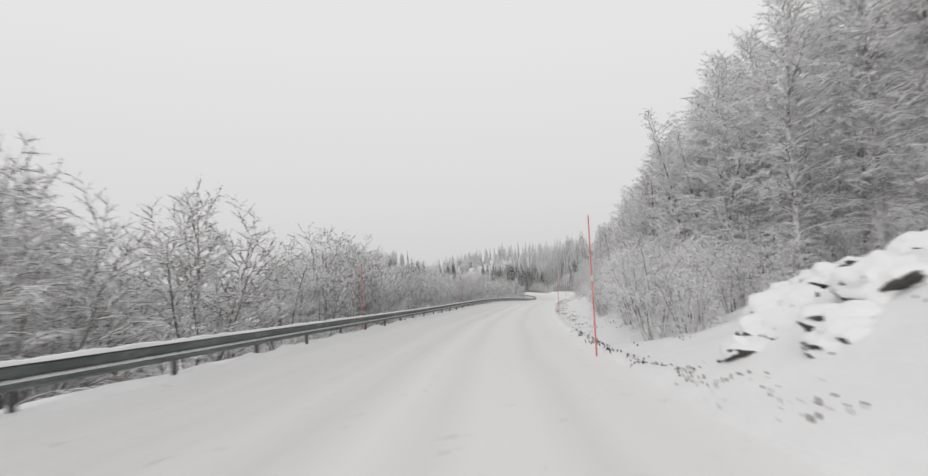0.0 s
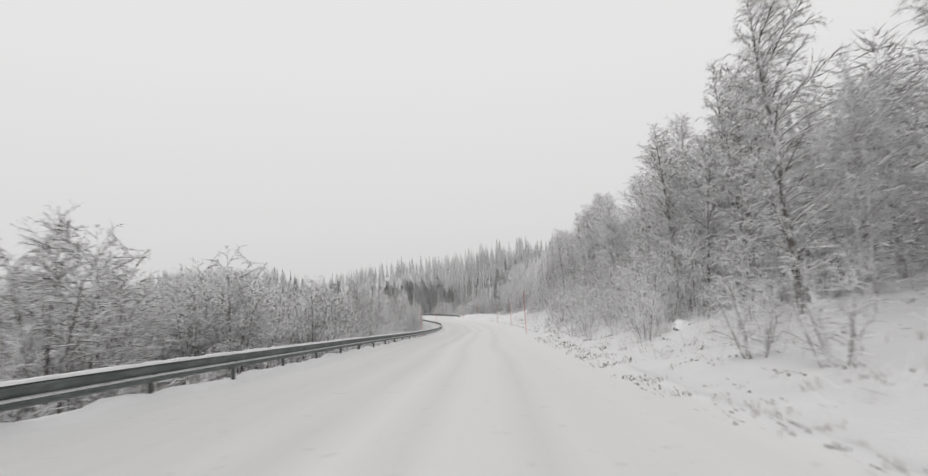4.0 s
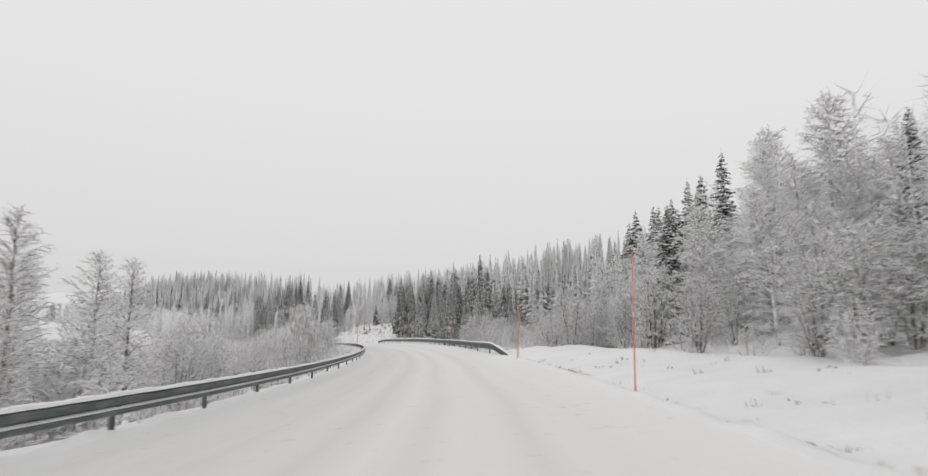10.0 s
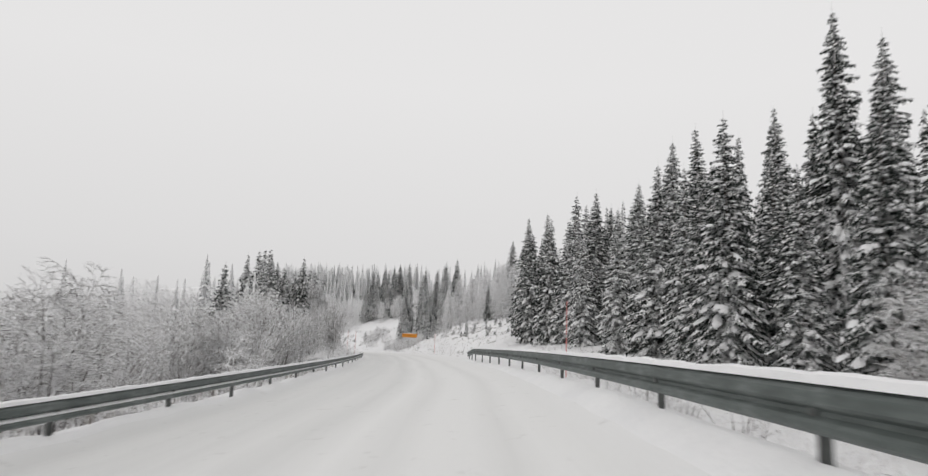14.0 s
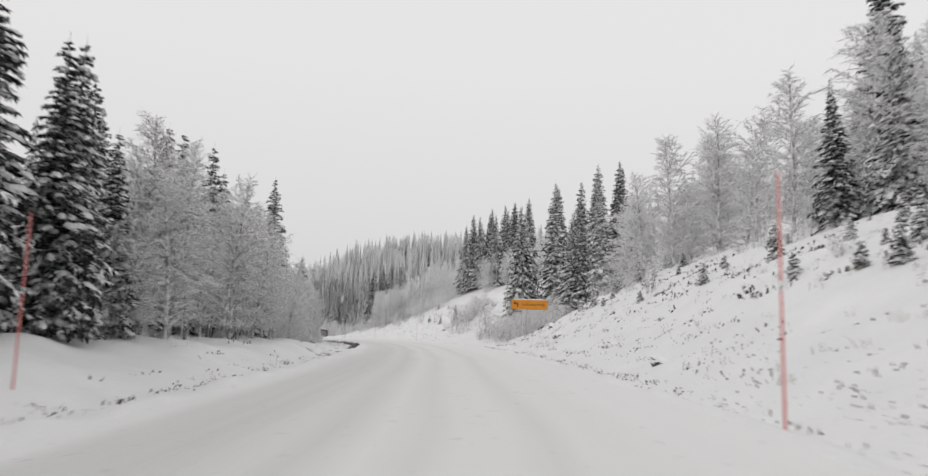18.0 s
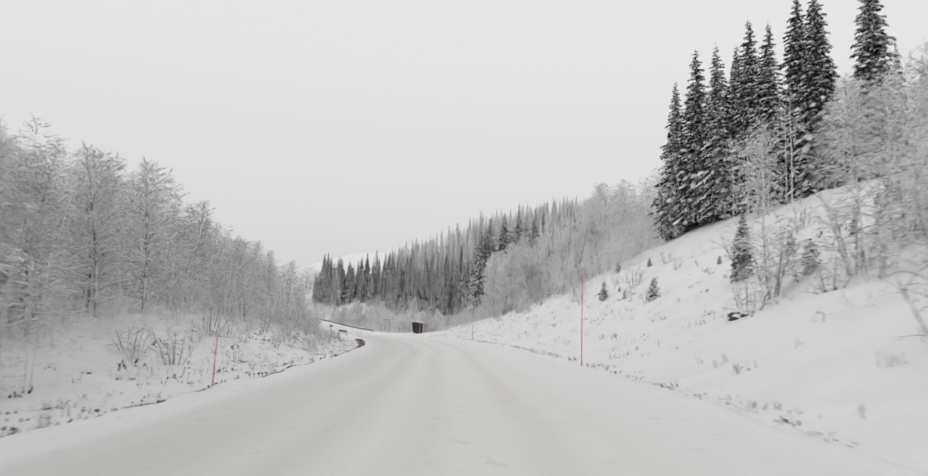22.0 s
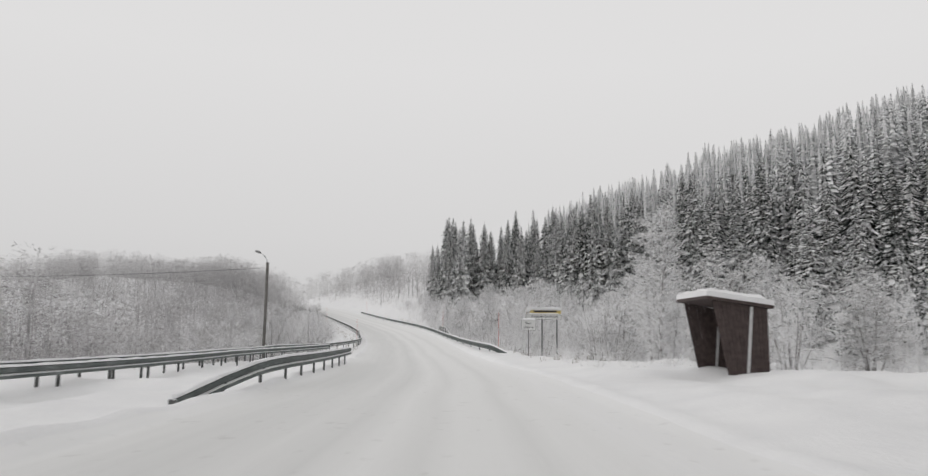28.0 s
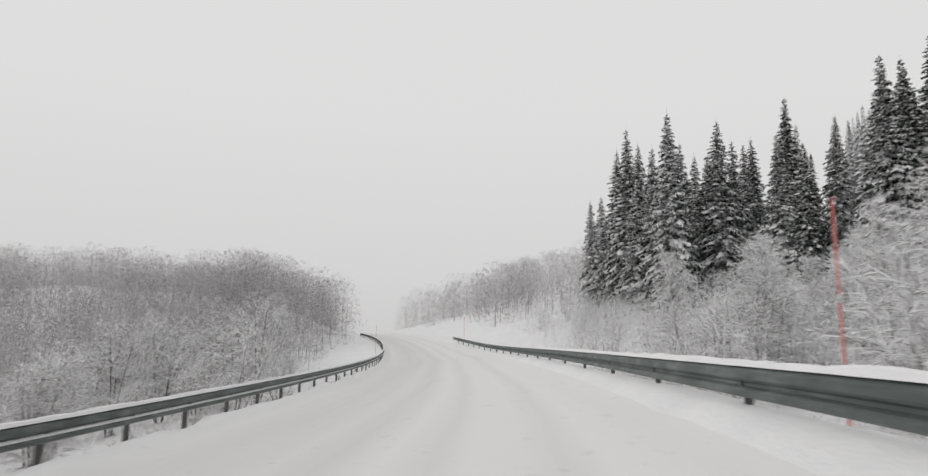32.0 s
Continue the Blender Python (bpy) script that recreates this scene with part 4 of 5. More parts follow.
scatter(YOUNG + HOAR, 470, 492, -24, -16.5, 26, 0.65, 0.95, "trees on the facing slope")
scatter(YOUNG, 488, 535, -27, -16.5, 44, 0.85, 1.15, "trees on the facing slope")
scatter(YOUNG, 535, 585, -27, -16, 50, 0.75, 1.05, "trees on the facing slope", lambda s, d: s > 547 or d < -19)
scatter(BUSHES, 476, 566, -15.5, -10, 36, 0.5, 1.2, "bushes on the bank")
scatter(SHRUBS, 544, 584, -18, -13, 30, 0.7, 1.2, "trees at the side road")
stand(SPRUCES[:1], 15.0, ((523.9, 23.4, 16.2), (525, 25.5, 15), (521, 24.5, 17.5), (518, 25, 16.5), (516, 27, 18), (513, 26, 16), (511, 28, 17.5), (508, 27, 16), (520, 28, 17), (523, 29, 16.5), (514, 31, 18), (509, 32, 18), (518, 33, 18)), "spruces high on the slope")
scatter(YOUNG, 492, 512, 22, 32, 16, 0.8, 1.15, "birches above the cutting")
scatter(HOAR, 528, 567, 15, 22, 32, 0.7, 0.98, "birches above the cutting")
scatter(HOAR, 545, 563, 12.5, 16, 14, 0.8, 1.0, "birches above the cutting")
scatter(SHRUBS, 564, 584, 10.5, 15.5, 20, 0.5, 0.9, "alders above the lay-by")
scatter(SHRUBS, 478, 485, 9, 13, 7, 0.8, 1.1, "alders in the cutting")
stand(SPRUCES[3:], 10.0, ((489, 11, 3.0),), "young spruces in the cutting")
stand(SPRUCES[2:3], 17.0, ((579.5, 17.4, 19.4), (582.5, 17.0, 18.7), (577.5, 16.2, 17), (586, 16.8, 17.5), (580, 20.5, 19.5), (591, 21, 17), (584, 23, 18), (586, 20, 18), (590, 24, 18), (595, 25, 18.5), (579.7, 23, 19.9), (573.2, 23, 17), (578.7, 26, 19.4)), "spruces above the lay-by")
scatter(BUSHES, 380, 436, 9.5, 14, 14, 0.4, 0.8, "bushes in the cutting")
scatter(SAPLINGS, 380, 436, 8.5, 14.5, 40, 0.35, 0.7, "young spruces in the cutting")
scatter(BUSHES, 478, 566, 10, 16, 26, 0.5, 1.2, "bushes in the cutting")
scatter(SAPLINGS, 478, 560, 10, 18, 30, 0.35, 0.75, "young spruces in the cutting")
scatter(BUSHES, 490, 570, -11, -9, 10, 0.4, 0.8, "bushes on the old verge")
scatter(SAPLINGS, 538, 566, -14, -9.5, 7, 0.35, 0.6, "young spruces at the side road")
scatter(YOUNG, 606, 690, 9.5, 19, 36, 0.6, 0.95, "birches beside the rail")
scatter(SHRUBS, 606, 690, 8.5, 16, 30, 0.9, 1.5, "alders beside the rail")
scatter(SHRUBS, 690, 732, 8.5, 16, 16, 0.7, 1.1, "alders beside the rail")
scatter(ALDERS, 606, 690, 10, 18, 20, 0.55, 0.8, "alders beside the rail")
scatter(BUSHES, 627, 700, 6.5, 9, 30, 0.8, 1.6, "bushes beside the rail")
scatter(SHRUBS, 640, 712, -24, -10.5, 46, 0.9, 1.5, "alders in the hollow")
scatter(ALDERS + YOUNG, 640, 722, -30, -13, 54, 0.55, 0.85, "alders in the hollow")
scatter(SPRUCES[:3], 648, 730, 25, 40, 66, 0.75, 1.0, "spruces of the hillside above the rail")
scatter(SPRUCES[:3], 604, 650, 27, 38, 16, 0.75, 1.0, "spruces of the hillside above the rail")
scatter(SPRUCES[1:3], 714, 736, 18.5, 27, 18, 0.95, 1.15, "spruces at the wood's corner")


# ------------------------------------------------------------------ woods farther off
def low_birch(slivers=300, broad=0.2, round_top=0.6, stems=1, fine=1.0):
    """A tree of unit height for the far woods: stems and many short twig slivers, one triangle each."""
    t = Tubes()
    for k in range(stems):
        x, y = (random.uniform(-0.2, 0.2), random.uniform(-0.2, 0.2)) if stems > 1 else (0, 0)
        t.add([Vector((0, 0, -0.5)), Vector((x * 0.5 + 0.02, y * 0.5, 0.45)), Vector((x, y, 0.95))], [0.007, 0.005, 0.002], 3)
    v = [tuple(q) for q in t.v]
    f = []
    for q in t.f:
        f += [(q[0], q[1], q[2])] if len(q) == 3 else [(q[0], q[1], q[2]), (q[0], q[2], q[3])]
    for k in range(slivers):
        u = 0.02 + 0.97 * random.random()
        a = random.random() * math.tau
        r = broad * (1.04 - u) ** round_top * min(1.0, 0.6 + 1.2 * u) * random.random() ** 0.5 * (1 + 0.25 * math.sin(3 * a + 9 * u))
        p = Vector((math.cos(a) * r, math.sin(a) * r, u - 0.03))
        d = Vector((math.cos(a) + random.uniform(-0.6, 0.6), math.sin(a) + random.uniform(-0.6, 0.6), random.uniform(-0.4, 1.0))).normalized()
        e = p + d * random.uniform(0.03, 0.10) * fine
        x = d.cross(Vector((random.uniform(-1, 1), random.uniform(-1, 1), random.uniform(-1, 1)))).normalized() * random.uniform(0.0020, 0.0050) * (0.4 + 0.6 * fine)
        b = len(v)
        v += [tuple(p + x), tuple(p - x), tuple(e)]
        f.append((b, b + 1, b + 2))
    return np.array(v), np.array(f)


def low_spruce():
    """A spruce of unit height for the far woods: a dark core and hanging boughs in a loose spiral."""
    v, f = [], []
    for k in range(6):
        a = k * math.tau / 6
        v.append((0.045 * math.cos(a), 0.045 * math.sin(a), 0.02))
    v.append((0, 0, 1.0))
    f += [(k, (k + 1) % 6, 6) for k in range(6)]
    n = 150
    for k in range(n):
        u = (k / n) ** 0.95
        z, r = 0.04 + 0.94 * u, (0.125 * (1 - u) ** 0.9 + 0.010) * random.uniform(0.6, 1.25)
        a = k * 2.39996 + random.uniform(-0.3, 0.3)
        c, s = math.cos(a), math.sin(a)
        w = 0.36 * r + 0.006
        dz = (-0.055 * (1 - u) - 0.01) * random.uniform(0.5, 1.5)
        b = len(v)
        v += [(0, 0, z + 0.014), (c * r * 0.6 - s * w, s * r * 0.6 + c * w, z + dz * 0.6 - 0.006), (c * r, s * r, z + dz), (c * r * 0.6 + s * w, s * r * 0.6 - c * w, z + dz * 0.6 - 0.006)]
        f += [(b, b + 2, b + 1), (b, b + 3, b + 2)]
    return np.array(v, float), np.array(f)


def mid_spruce():
    """A spruce of unit height for the woods in the middle distance: many boughs of three hanging fingers."""
    v, f = [], []
    for k in range(6):
        a = k * math.tau / 6
        v.append((0.03 * math.cos(a), 0.03 * math.sin(a), 0.02))
    v.append((0, 0, 1.0))
    f += [(k, (k + 1) % 6, 6) for k in range(6)]
    n = 260
    for k in range(n):
        u = 1 - (1 - k / n) ** 0.85
        z, r = 0.03 + 0.95 * u, (0.145 * (1 - u) ** 0.8 + 0.010) * random.choice((0.6, 0.85, 1.0, 1.15))
        a = k * 2.39996 + random.uniform(-0.5, 0.5)
        dz = (-0.07 * (1 - u) - 0.008) * random.uniform(0.5, 1.4)
        for turn, far in ((0.0, 1.0), (0.45, 0.75), (-0.45, 0.75)):
            q = a + turn * random.uniform(0.6, 1.3)
            c, s = math.cos(q), math.sin(q)
            w = 0.10 * r + 0.003
            e = r * far * random.uniform(0.8, 1.15)
            b = len(v)
            v += [(0, 0, z + 0.012), (c * e * 0.55 - s * w, s * e * 0.55 + c * w, z + dz * 0.35), (c * e, s * e, z + dz * far), (c * e * 0.55 + s * w, s * e * 0.55 - c * w, z + dz * 0.35)]
            f += [(b, b + 2, b + 1), (b, b + 3, b + 2)]
    return np.array(v, float), np.array(f)


random.seed(23)
LOW_B = [low_birch() for _ in range(5)]
LOW_A = [low_birch(310, 0.36, 0.42, 2) for _ in range(5)]
LOW_F = [low_birch(520, 0.38, 0.40, 1, 0.62) for _ in range(4)]
LOW_S = [low_spruce() for _ in range(5)]
MID_S = [mid_spruce() for _ in range(4)]


def far_wood(name, label, low, mat, zones):
    """One mesh of many distant trees; zones: s0, s1, d0, d1, count, low and high tree height."""
    rng = np.random.default_rng(len(name) * 7 + len(zones))
    vs, fs, base = [], [], 0
    for s0, s1, d0, d1, count, h0, h1 in zones:
        s, d = rng.uniform(s0, s1, count), rng.uniform(d0, d1, count)
        z = ground_z(s, d)
        p = lane(s)[:, :2] + across(s) * d[:, None]
        for i in range(count):
            v, f = low[rng.integers(len(low))]
            h, a = rng.uniform(h0, h1), rng.uniform(0, 6.28)
            w = h * rng.uniform(0.85, 1.2)
            c, sn = math.cos(a), math.sin(a)
            q = np.stack([(v[:, 0] * c - v[:, 1] * sn) * w + p[i, 0], (v[:, 0] * sn + v[:, 1] * c) * w + p[i, 1], v[:, 2] * h + z[i] - 0.3], 1)
            vs.append(q)
            fs.append(f + base)
            base += len(v)
    tagged(new(name, big_mesh(name, np.concatenate(vs), np.concatenate(fs), [mat])), label, "woods", kind="stuff")


far_wood("birch_wood", "frosted birch wood on the slopes, haze painted into its grey", LOW_B, M_FARTWIG, [
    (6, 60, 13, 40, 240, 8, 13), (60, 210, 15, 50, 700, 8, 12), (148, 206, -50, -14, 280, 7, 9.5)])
far_wood("hoar_birch_wood", "birch wood pale with hoar frost and painted haze on both slopes", LOW_B, M_HOARHAZE, [
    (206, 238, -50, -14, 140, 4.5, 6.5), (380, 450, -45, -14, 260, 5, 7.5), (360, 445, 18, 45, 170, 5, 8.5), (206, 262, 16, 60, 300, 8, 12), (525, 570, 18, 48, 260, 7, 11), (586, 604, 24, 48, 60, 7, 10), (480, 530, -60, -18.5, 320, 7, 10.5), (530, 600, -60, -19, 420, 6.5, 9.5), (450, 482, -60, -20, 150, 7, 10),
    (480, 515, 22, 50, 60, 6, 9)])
far_wood("alder_wood", "low frosted alder wood filling the hollows, greyed by painted haze", LOW_A, M_FARTWIG, [
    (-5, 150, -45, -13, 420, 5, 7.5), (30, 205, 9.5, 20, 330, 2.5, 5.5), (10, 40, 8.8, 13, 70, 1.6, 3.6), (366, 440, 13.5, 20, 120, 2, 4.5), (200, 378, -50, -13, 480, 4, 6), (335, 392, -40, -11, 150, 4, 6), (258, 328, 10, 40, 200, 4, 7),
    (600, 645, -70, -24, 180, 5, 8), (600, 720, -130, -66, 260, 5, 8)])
far_wood("hollow_wood", "grey frosted alder wood rising from the hollow beyond the bridge", LOW_F, M_HOLLOW, [
    (604, 652, -42, -19, 200, 4, 6.5), (650, 745, -90, -48, 240, 5, 8), (650, 700, -55, -24, 300, 4, 7), (752, 800, -85, -24, 240, 5, 8), (700, 745, -50, -14, 330, 4, 8), (740, 830, -75, -30, 330, 5.5, 9), (740, 830, -30, -11, 240, 5.5, 11), (742, 850, 10, 45, 190, 7, 11)])
far_wood("spruce_wood", "dense spruce wood rising over the hillside, haze painted into its needles", LOW_S, M_FARNEEDLE, [
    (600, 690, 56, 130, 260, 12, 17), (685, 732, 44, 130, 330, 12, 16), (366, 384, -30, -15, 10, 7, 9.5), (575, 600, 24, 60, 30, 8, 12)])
far_wood("hillside_spruce_wood", "dark spruce wood with snow on its boughs above the rail", MID_S, M_NEEDLE, [
    (598, 650, 38, 58, 44, 11, 15), (650, 732, 40, 58, 46, 11, 15)])
far_wood("dark_spruce_wood", "dark spruce wood above the stream, its boughs patched with snow", LOW_S, M_PATCHNEEDLE, [
    (268, 330, 34, 110, 190, 10, 14), (326, 380, 19, 110, 280, 10, 14)])
far_wood("frosted_spruce_wood", "spruce wood on the higher slopes, its needles painted pale as haze", LOW_S, M_HAZENEEDLE, [
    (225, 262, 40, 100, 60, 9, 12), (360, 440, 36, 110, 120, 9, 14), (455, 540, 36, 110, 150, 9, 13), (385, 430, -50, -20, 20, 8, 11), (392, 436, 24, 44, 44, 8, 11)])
far_wood("hoar_alder_wood", "low alder wood pale with hoar frost and painted haze along the road", LOW_A, M_HOARHAZE, [
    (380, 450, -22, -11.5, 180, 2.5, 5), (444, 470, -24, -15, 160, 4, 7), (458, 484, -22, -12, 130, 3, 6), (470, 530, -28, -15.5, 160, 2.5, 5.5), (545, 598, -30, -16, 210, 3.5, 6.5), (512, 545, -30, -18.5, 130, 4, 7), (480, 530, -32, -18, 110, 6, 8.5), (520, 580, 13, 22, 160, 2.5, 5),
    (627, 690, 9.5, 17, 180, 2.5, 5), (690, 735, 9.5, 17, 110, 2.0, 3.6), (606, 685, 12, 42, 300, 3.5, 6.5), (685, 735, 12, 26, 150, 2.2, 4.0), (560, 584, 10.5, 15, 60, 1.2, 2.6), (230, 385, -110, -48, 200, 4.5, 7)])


def low_bush():
    """A light shrub of unit height: arching stems feathered with twigs, as slivers."""
    v, f = [], []

    def sliver(p, e, w):
        x = (e - p).cross(Vector((random.uniform(-1, 1), random.uniform(-1, 1), random.uniform(-1, 1)))).normalized() * w
        b = len(v)
        v.extend([tuple(p + x), tuple(p - x), tuple(e)])
        f.append((b, b + 1, b + 2))

    for k in range(10):
        a = k * 2.4 + random.uniform(-0.3, 0.3)
        pts = bent(Vector((0.05 * math.cos(a), 0.05 * math.sin(a), -0.1)), Vector((math.cos(a) * random.uniform(0.1, 0.7), math.sin(a) * random.uniform(0.1, 0.7), 1)), random.uniform(0.6, 1.1), 3, 0.12, 0.12)
        for i in range(3):
            sliver(pts[i], pts[i + 1], 0.010)
            for _ in range(4):
                p = pts[i].lerp(pts[i + 1], random.random())
                sliver(p, p + Vector((random.uniform(-1, 1), random.uniform(-1, 1), random.uniform(-0.4, 0.9))).normalized() * random.uniform(0.08, 0.26), 0.008)
    return np.array(v), np.array(f)


LOW_BUSH = [low_bush() for _ in range(6)]
far_wood("brushwood", "snow-white brushwood and saplings scattered over the verges", LOW_BUSH, M_HOARTWIG, [
    (12, 390, -11, -7.6, 420, 0.8, 1.9), (26, 130, 5.2, 10, 260, 0.4, 1.3), (110, 205, 5.4, 11, 330, 0.4, 1.3), (200, 258, 9.5, 14, 110, 0.5, 1.4), (262, 352, 4.6, 9, 240, 0.7, 1.6), (366, 440, 8, 15, 130, 0.4, 1.2), (384, 446, -13, -9.5, 60, 0.4, 1.0),
    (438, 456, 6, 12, 60, 0.6, 1.4), (462, 570, 8, 17, 260, 0.4, 1.2), (468, 570, -17, -8.6, 330, 0.4, 1.3), (560, 590, 8.5, 15, 140, 0.5, 1.3), (606, 720, 6, 12, 300, 0.8, 1.8), (640, 720, -14, -7.8, 120, 0.6, 1.4)])


# ------------------------------------------------------------------ snow poles
def snow_pole(s, d, height=3.2, lean=0.0, label="thin red snow pole standing in the verge"):
    p = spot(s, d)
    ob = empty("snow_pole", Matrix.Translation(p) @ Matrix.Rotation(lean, 4, "Y"), label, "snow pole", "snow poles along the road")
    t = Tubes()
    t.add([Vector((0, 0, -0.4)), Vector((0, 0, height * 0.5)), Vector((0, 0, height))], [0.020, 0.018, 0.015], 8)
    child("shaft", t.mesh("shaft", M_RED, True), ob)
    b = Tubes()
    b.add([Vector((0, 0, height * 0.53)), Vector((0, 0, height * 0.53 + 0.12))], [0.021, 0.021], 8)
    child("reflector", b.mesh("reflector", M_REFLECT, True), ob, "pale reflective band")


for s, d in ((14.2, 2.1), (50, 3.3), (140, 3.2), (172.5, 3.5), (203, 3.7), (235.5, 3.8), (256.5, 3.7), (258.5, 4.1), (330, 4.7), (392.5, 3.8), (486.5, 4.1), (529.4, 4.4), (633, 5.2), (668, 4.6), (743, 4.4)):
    snow_pole(s, d)
snow_pole(291.3, 3.1, 3.3, 0.0, "tall thin red snow pole behind the guard rail")
for s, d in ((30, -7.0), (68, -7.0), (160, -7.0), (198.8, -7.2), (286, -7.0), (392, -7.2), (396, -8.2), (666, -7.4), (733, -7.6)):
    snow_pole(s, d)
for s, d in ((484, -7.6), (527, -7.0), (553, -7.4)):
    snow_pole(s, d, 1.7, 0.05, "short snow pole leaning in the ploughed edge")


# ------------------------------------------------------------------ signs, lamp and shelter
M_YELLOW = plain("yellow_sign_sheet", (0.62, 0.22, 0.008), (0.72, 0.28, 0.012), 3.0, 0.4, relief=0.02)
M_PALEYELLOW = plain("frosted_yellow_sheet", (0.50, 0.36, 0.07), (0.62, 0.52, 0.25), 5.0, 0.5, relief=0.02)
M_WHITE = plain("white_sign_sheet", (0.62, 0.62, 0.61), (0.72, 0.72, 0.71), 4.0, 0.4, relief=0.02)
M_BLACK = plain("black_sign_print", (0.012, 0.012, 0.012), (0.03, 0.03, 0.03), 6.0, 0.5, relief=0.02)
M_ALU = plain("grey_aluminium_tube", (0.34, 0.35, 0.36), (0.48, 0.49, 0.5), 10.0, 0.45, 0.5)
M_BACK = plain("grey_sign_edge", (0.2, 0.2, 0.2), (0.3, 0.3, 0.3), 8.0, 0.5, 0.4)


def box_mesh(name, x0, x1, y0, y1, z0, z1, mat, bevel=0.0):
    bm = bmesh.new()
    bmesh.ops.create_cube(bm, size=1, matrix=Matrix.Translation(((x0 + x1) / 2, (y0 + y1) / 2, (z0 + z1) / 2)) @ Matrix.Diagonal((x1 - x0, y1 - y0, z1 - z0, 1)))
    if bevel:
        bmesh.ops.bevel(bm, geom=list(bm.edges), offset=bevel, segments=2, affect="EDGES")
    me = bpy.data.meshes.new(name)
    bm.to_mesh(me)
    bm.free()
    me.materials.append(mat)
    return me


def round_panel(name, w, h, r, depth, mat, y=0.0, x=0.0, z=0.0):
    """An upright panel with round corners, facing -y."""
    bm = bmesh.new()
    pts = []
    for cx, cz, a0 in ((w / 2 - r, h / 2 - r, 0), (-w / 2 + r, h / 2 - r, 90), (-w / 2 + r, -h / 2 + r, 180), (w / 2 - r, -h / 2 + r, 270)):
        for k in range(5):
            a = radians(a0 + k * 22.5)
            pts.append((x + cx + r * math.cos(a), z + cz + r * math.sin(a)))
    front = [bm.verts.new((px, y, pz)) for px, pz in pts]
    back = [bm.verts.new((px, y + depth, pz)) for px, pz in pts]
    bm.faces.new(front)
    bm.faces.new(list(reversed(back)))
    n = len(pts)
    for i in range(n):
        bm.faces.new((front[i], back[i], back[(i + 1) % n], front[(i + 1) % n]))
    bmesh.ops.recalc_face_normals(bm, faces=list(bm.faces))
    me = bpy.data.meshes.new(name)
    bm.to_mesh(me)
    bm.free()
    me.materials.append(mat)
    return me


def text_mesh(name, words, size, mat, x, z, y, align="CENTER", stretch=1.0):
    cu = bpy.data.curves.new(name, "FONT")
    cu.body, cu.size, cu.align_x, cu.align_y, cu.extrude = words, size, align, "CENTER", 0.002
    ob = bpy.data.objects.new(name, cu)
    me = bpy.data.meshes.new_from_object(ob)
    bpy.data.objects.remove(ob)
    bpy.data.curves.remove(cu)
    me.transform(Matrix.Translation((x, y, z)) @ Matrix.Rotation(radians(90), 4, "X") @ Matrix.Diagonal((stretch, 1, 1, 1)))
    me.materials.clear()
    me.materials.append(mat)
    me.name = name
    return me


def drift(name, w, y0, y1, z, h, seed=0, bumps=9):
    """A loaf of snow lying along x on a narrow ledge."""
    rnd = random.Random(seed)
    v, f = [], []
    prof = [(y0, 0.0), (y0 + 0.1 * (y1 - y0), 0.6), (y0 + 0.4 * (y1 - y0), 1.0), (y0 + 0.75 * (y1 - y0), 0.85), (y1, 0.0)]
    for i in range(bumps + 1):
        u = i / bumps
        hh = h * (0.7 + 0.45 * rnd.random()) * (0.45 if i in (0, bumps) else 1)
        for py, pz in prof:
            v.append((-w / 2 + w * u, py + rnd.uniform(-0.01, 0.01), z + pz * hh))
    m = len(prof)
    for i in range(bumps):
        for k in range(m):
            f.append((i * m + k, i * m + (k + 1) % m, (i + 1) * m + (k + 1) % m, (i + 1) * m + k))
    f += [tuple(range(m)), tuple(reversed(range(bumps * m, (bumps + 1) * m)))]
    return mesh_from(name, v, f, M_SNOW, True)


def tube_mesh(name, pts, r, mat, sides=12):
    t = Tubes()
    t.add([Vector(p) for p in pts], [r] * len(pts), sides)
    return t.mesh(name, mat, True)


def facing(s, d, z, turn=0.0):
    """Pose with x to the right of the road and y along it, at a height over the road."""
    p = lane(s)
    q = p[:2] + across(s) * d
    return Matrix.Translation((q[0], q[1], p[2] + z)) @ Matrix.Rotation(heading(s) + turn, 4, "Z")


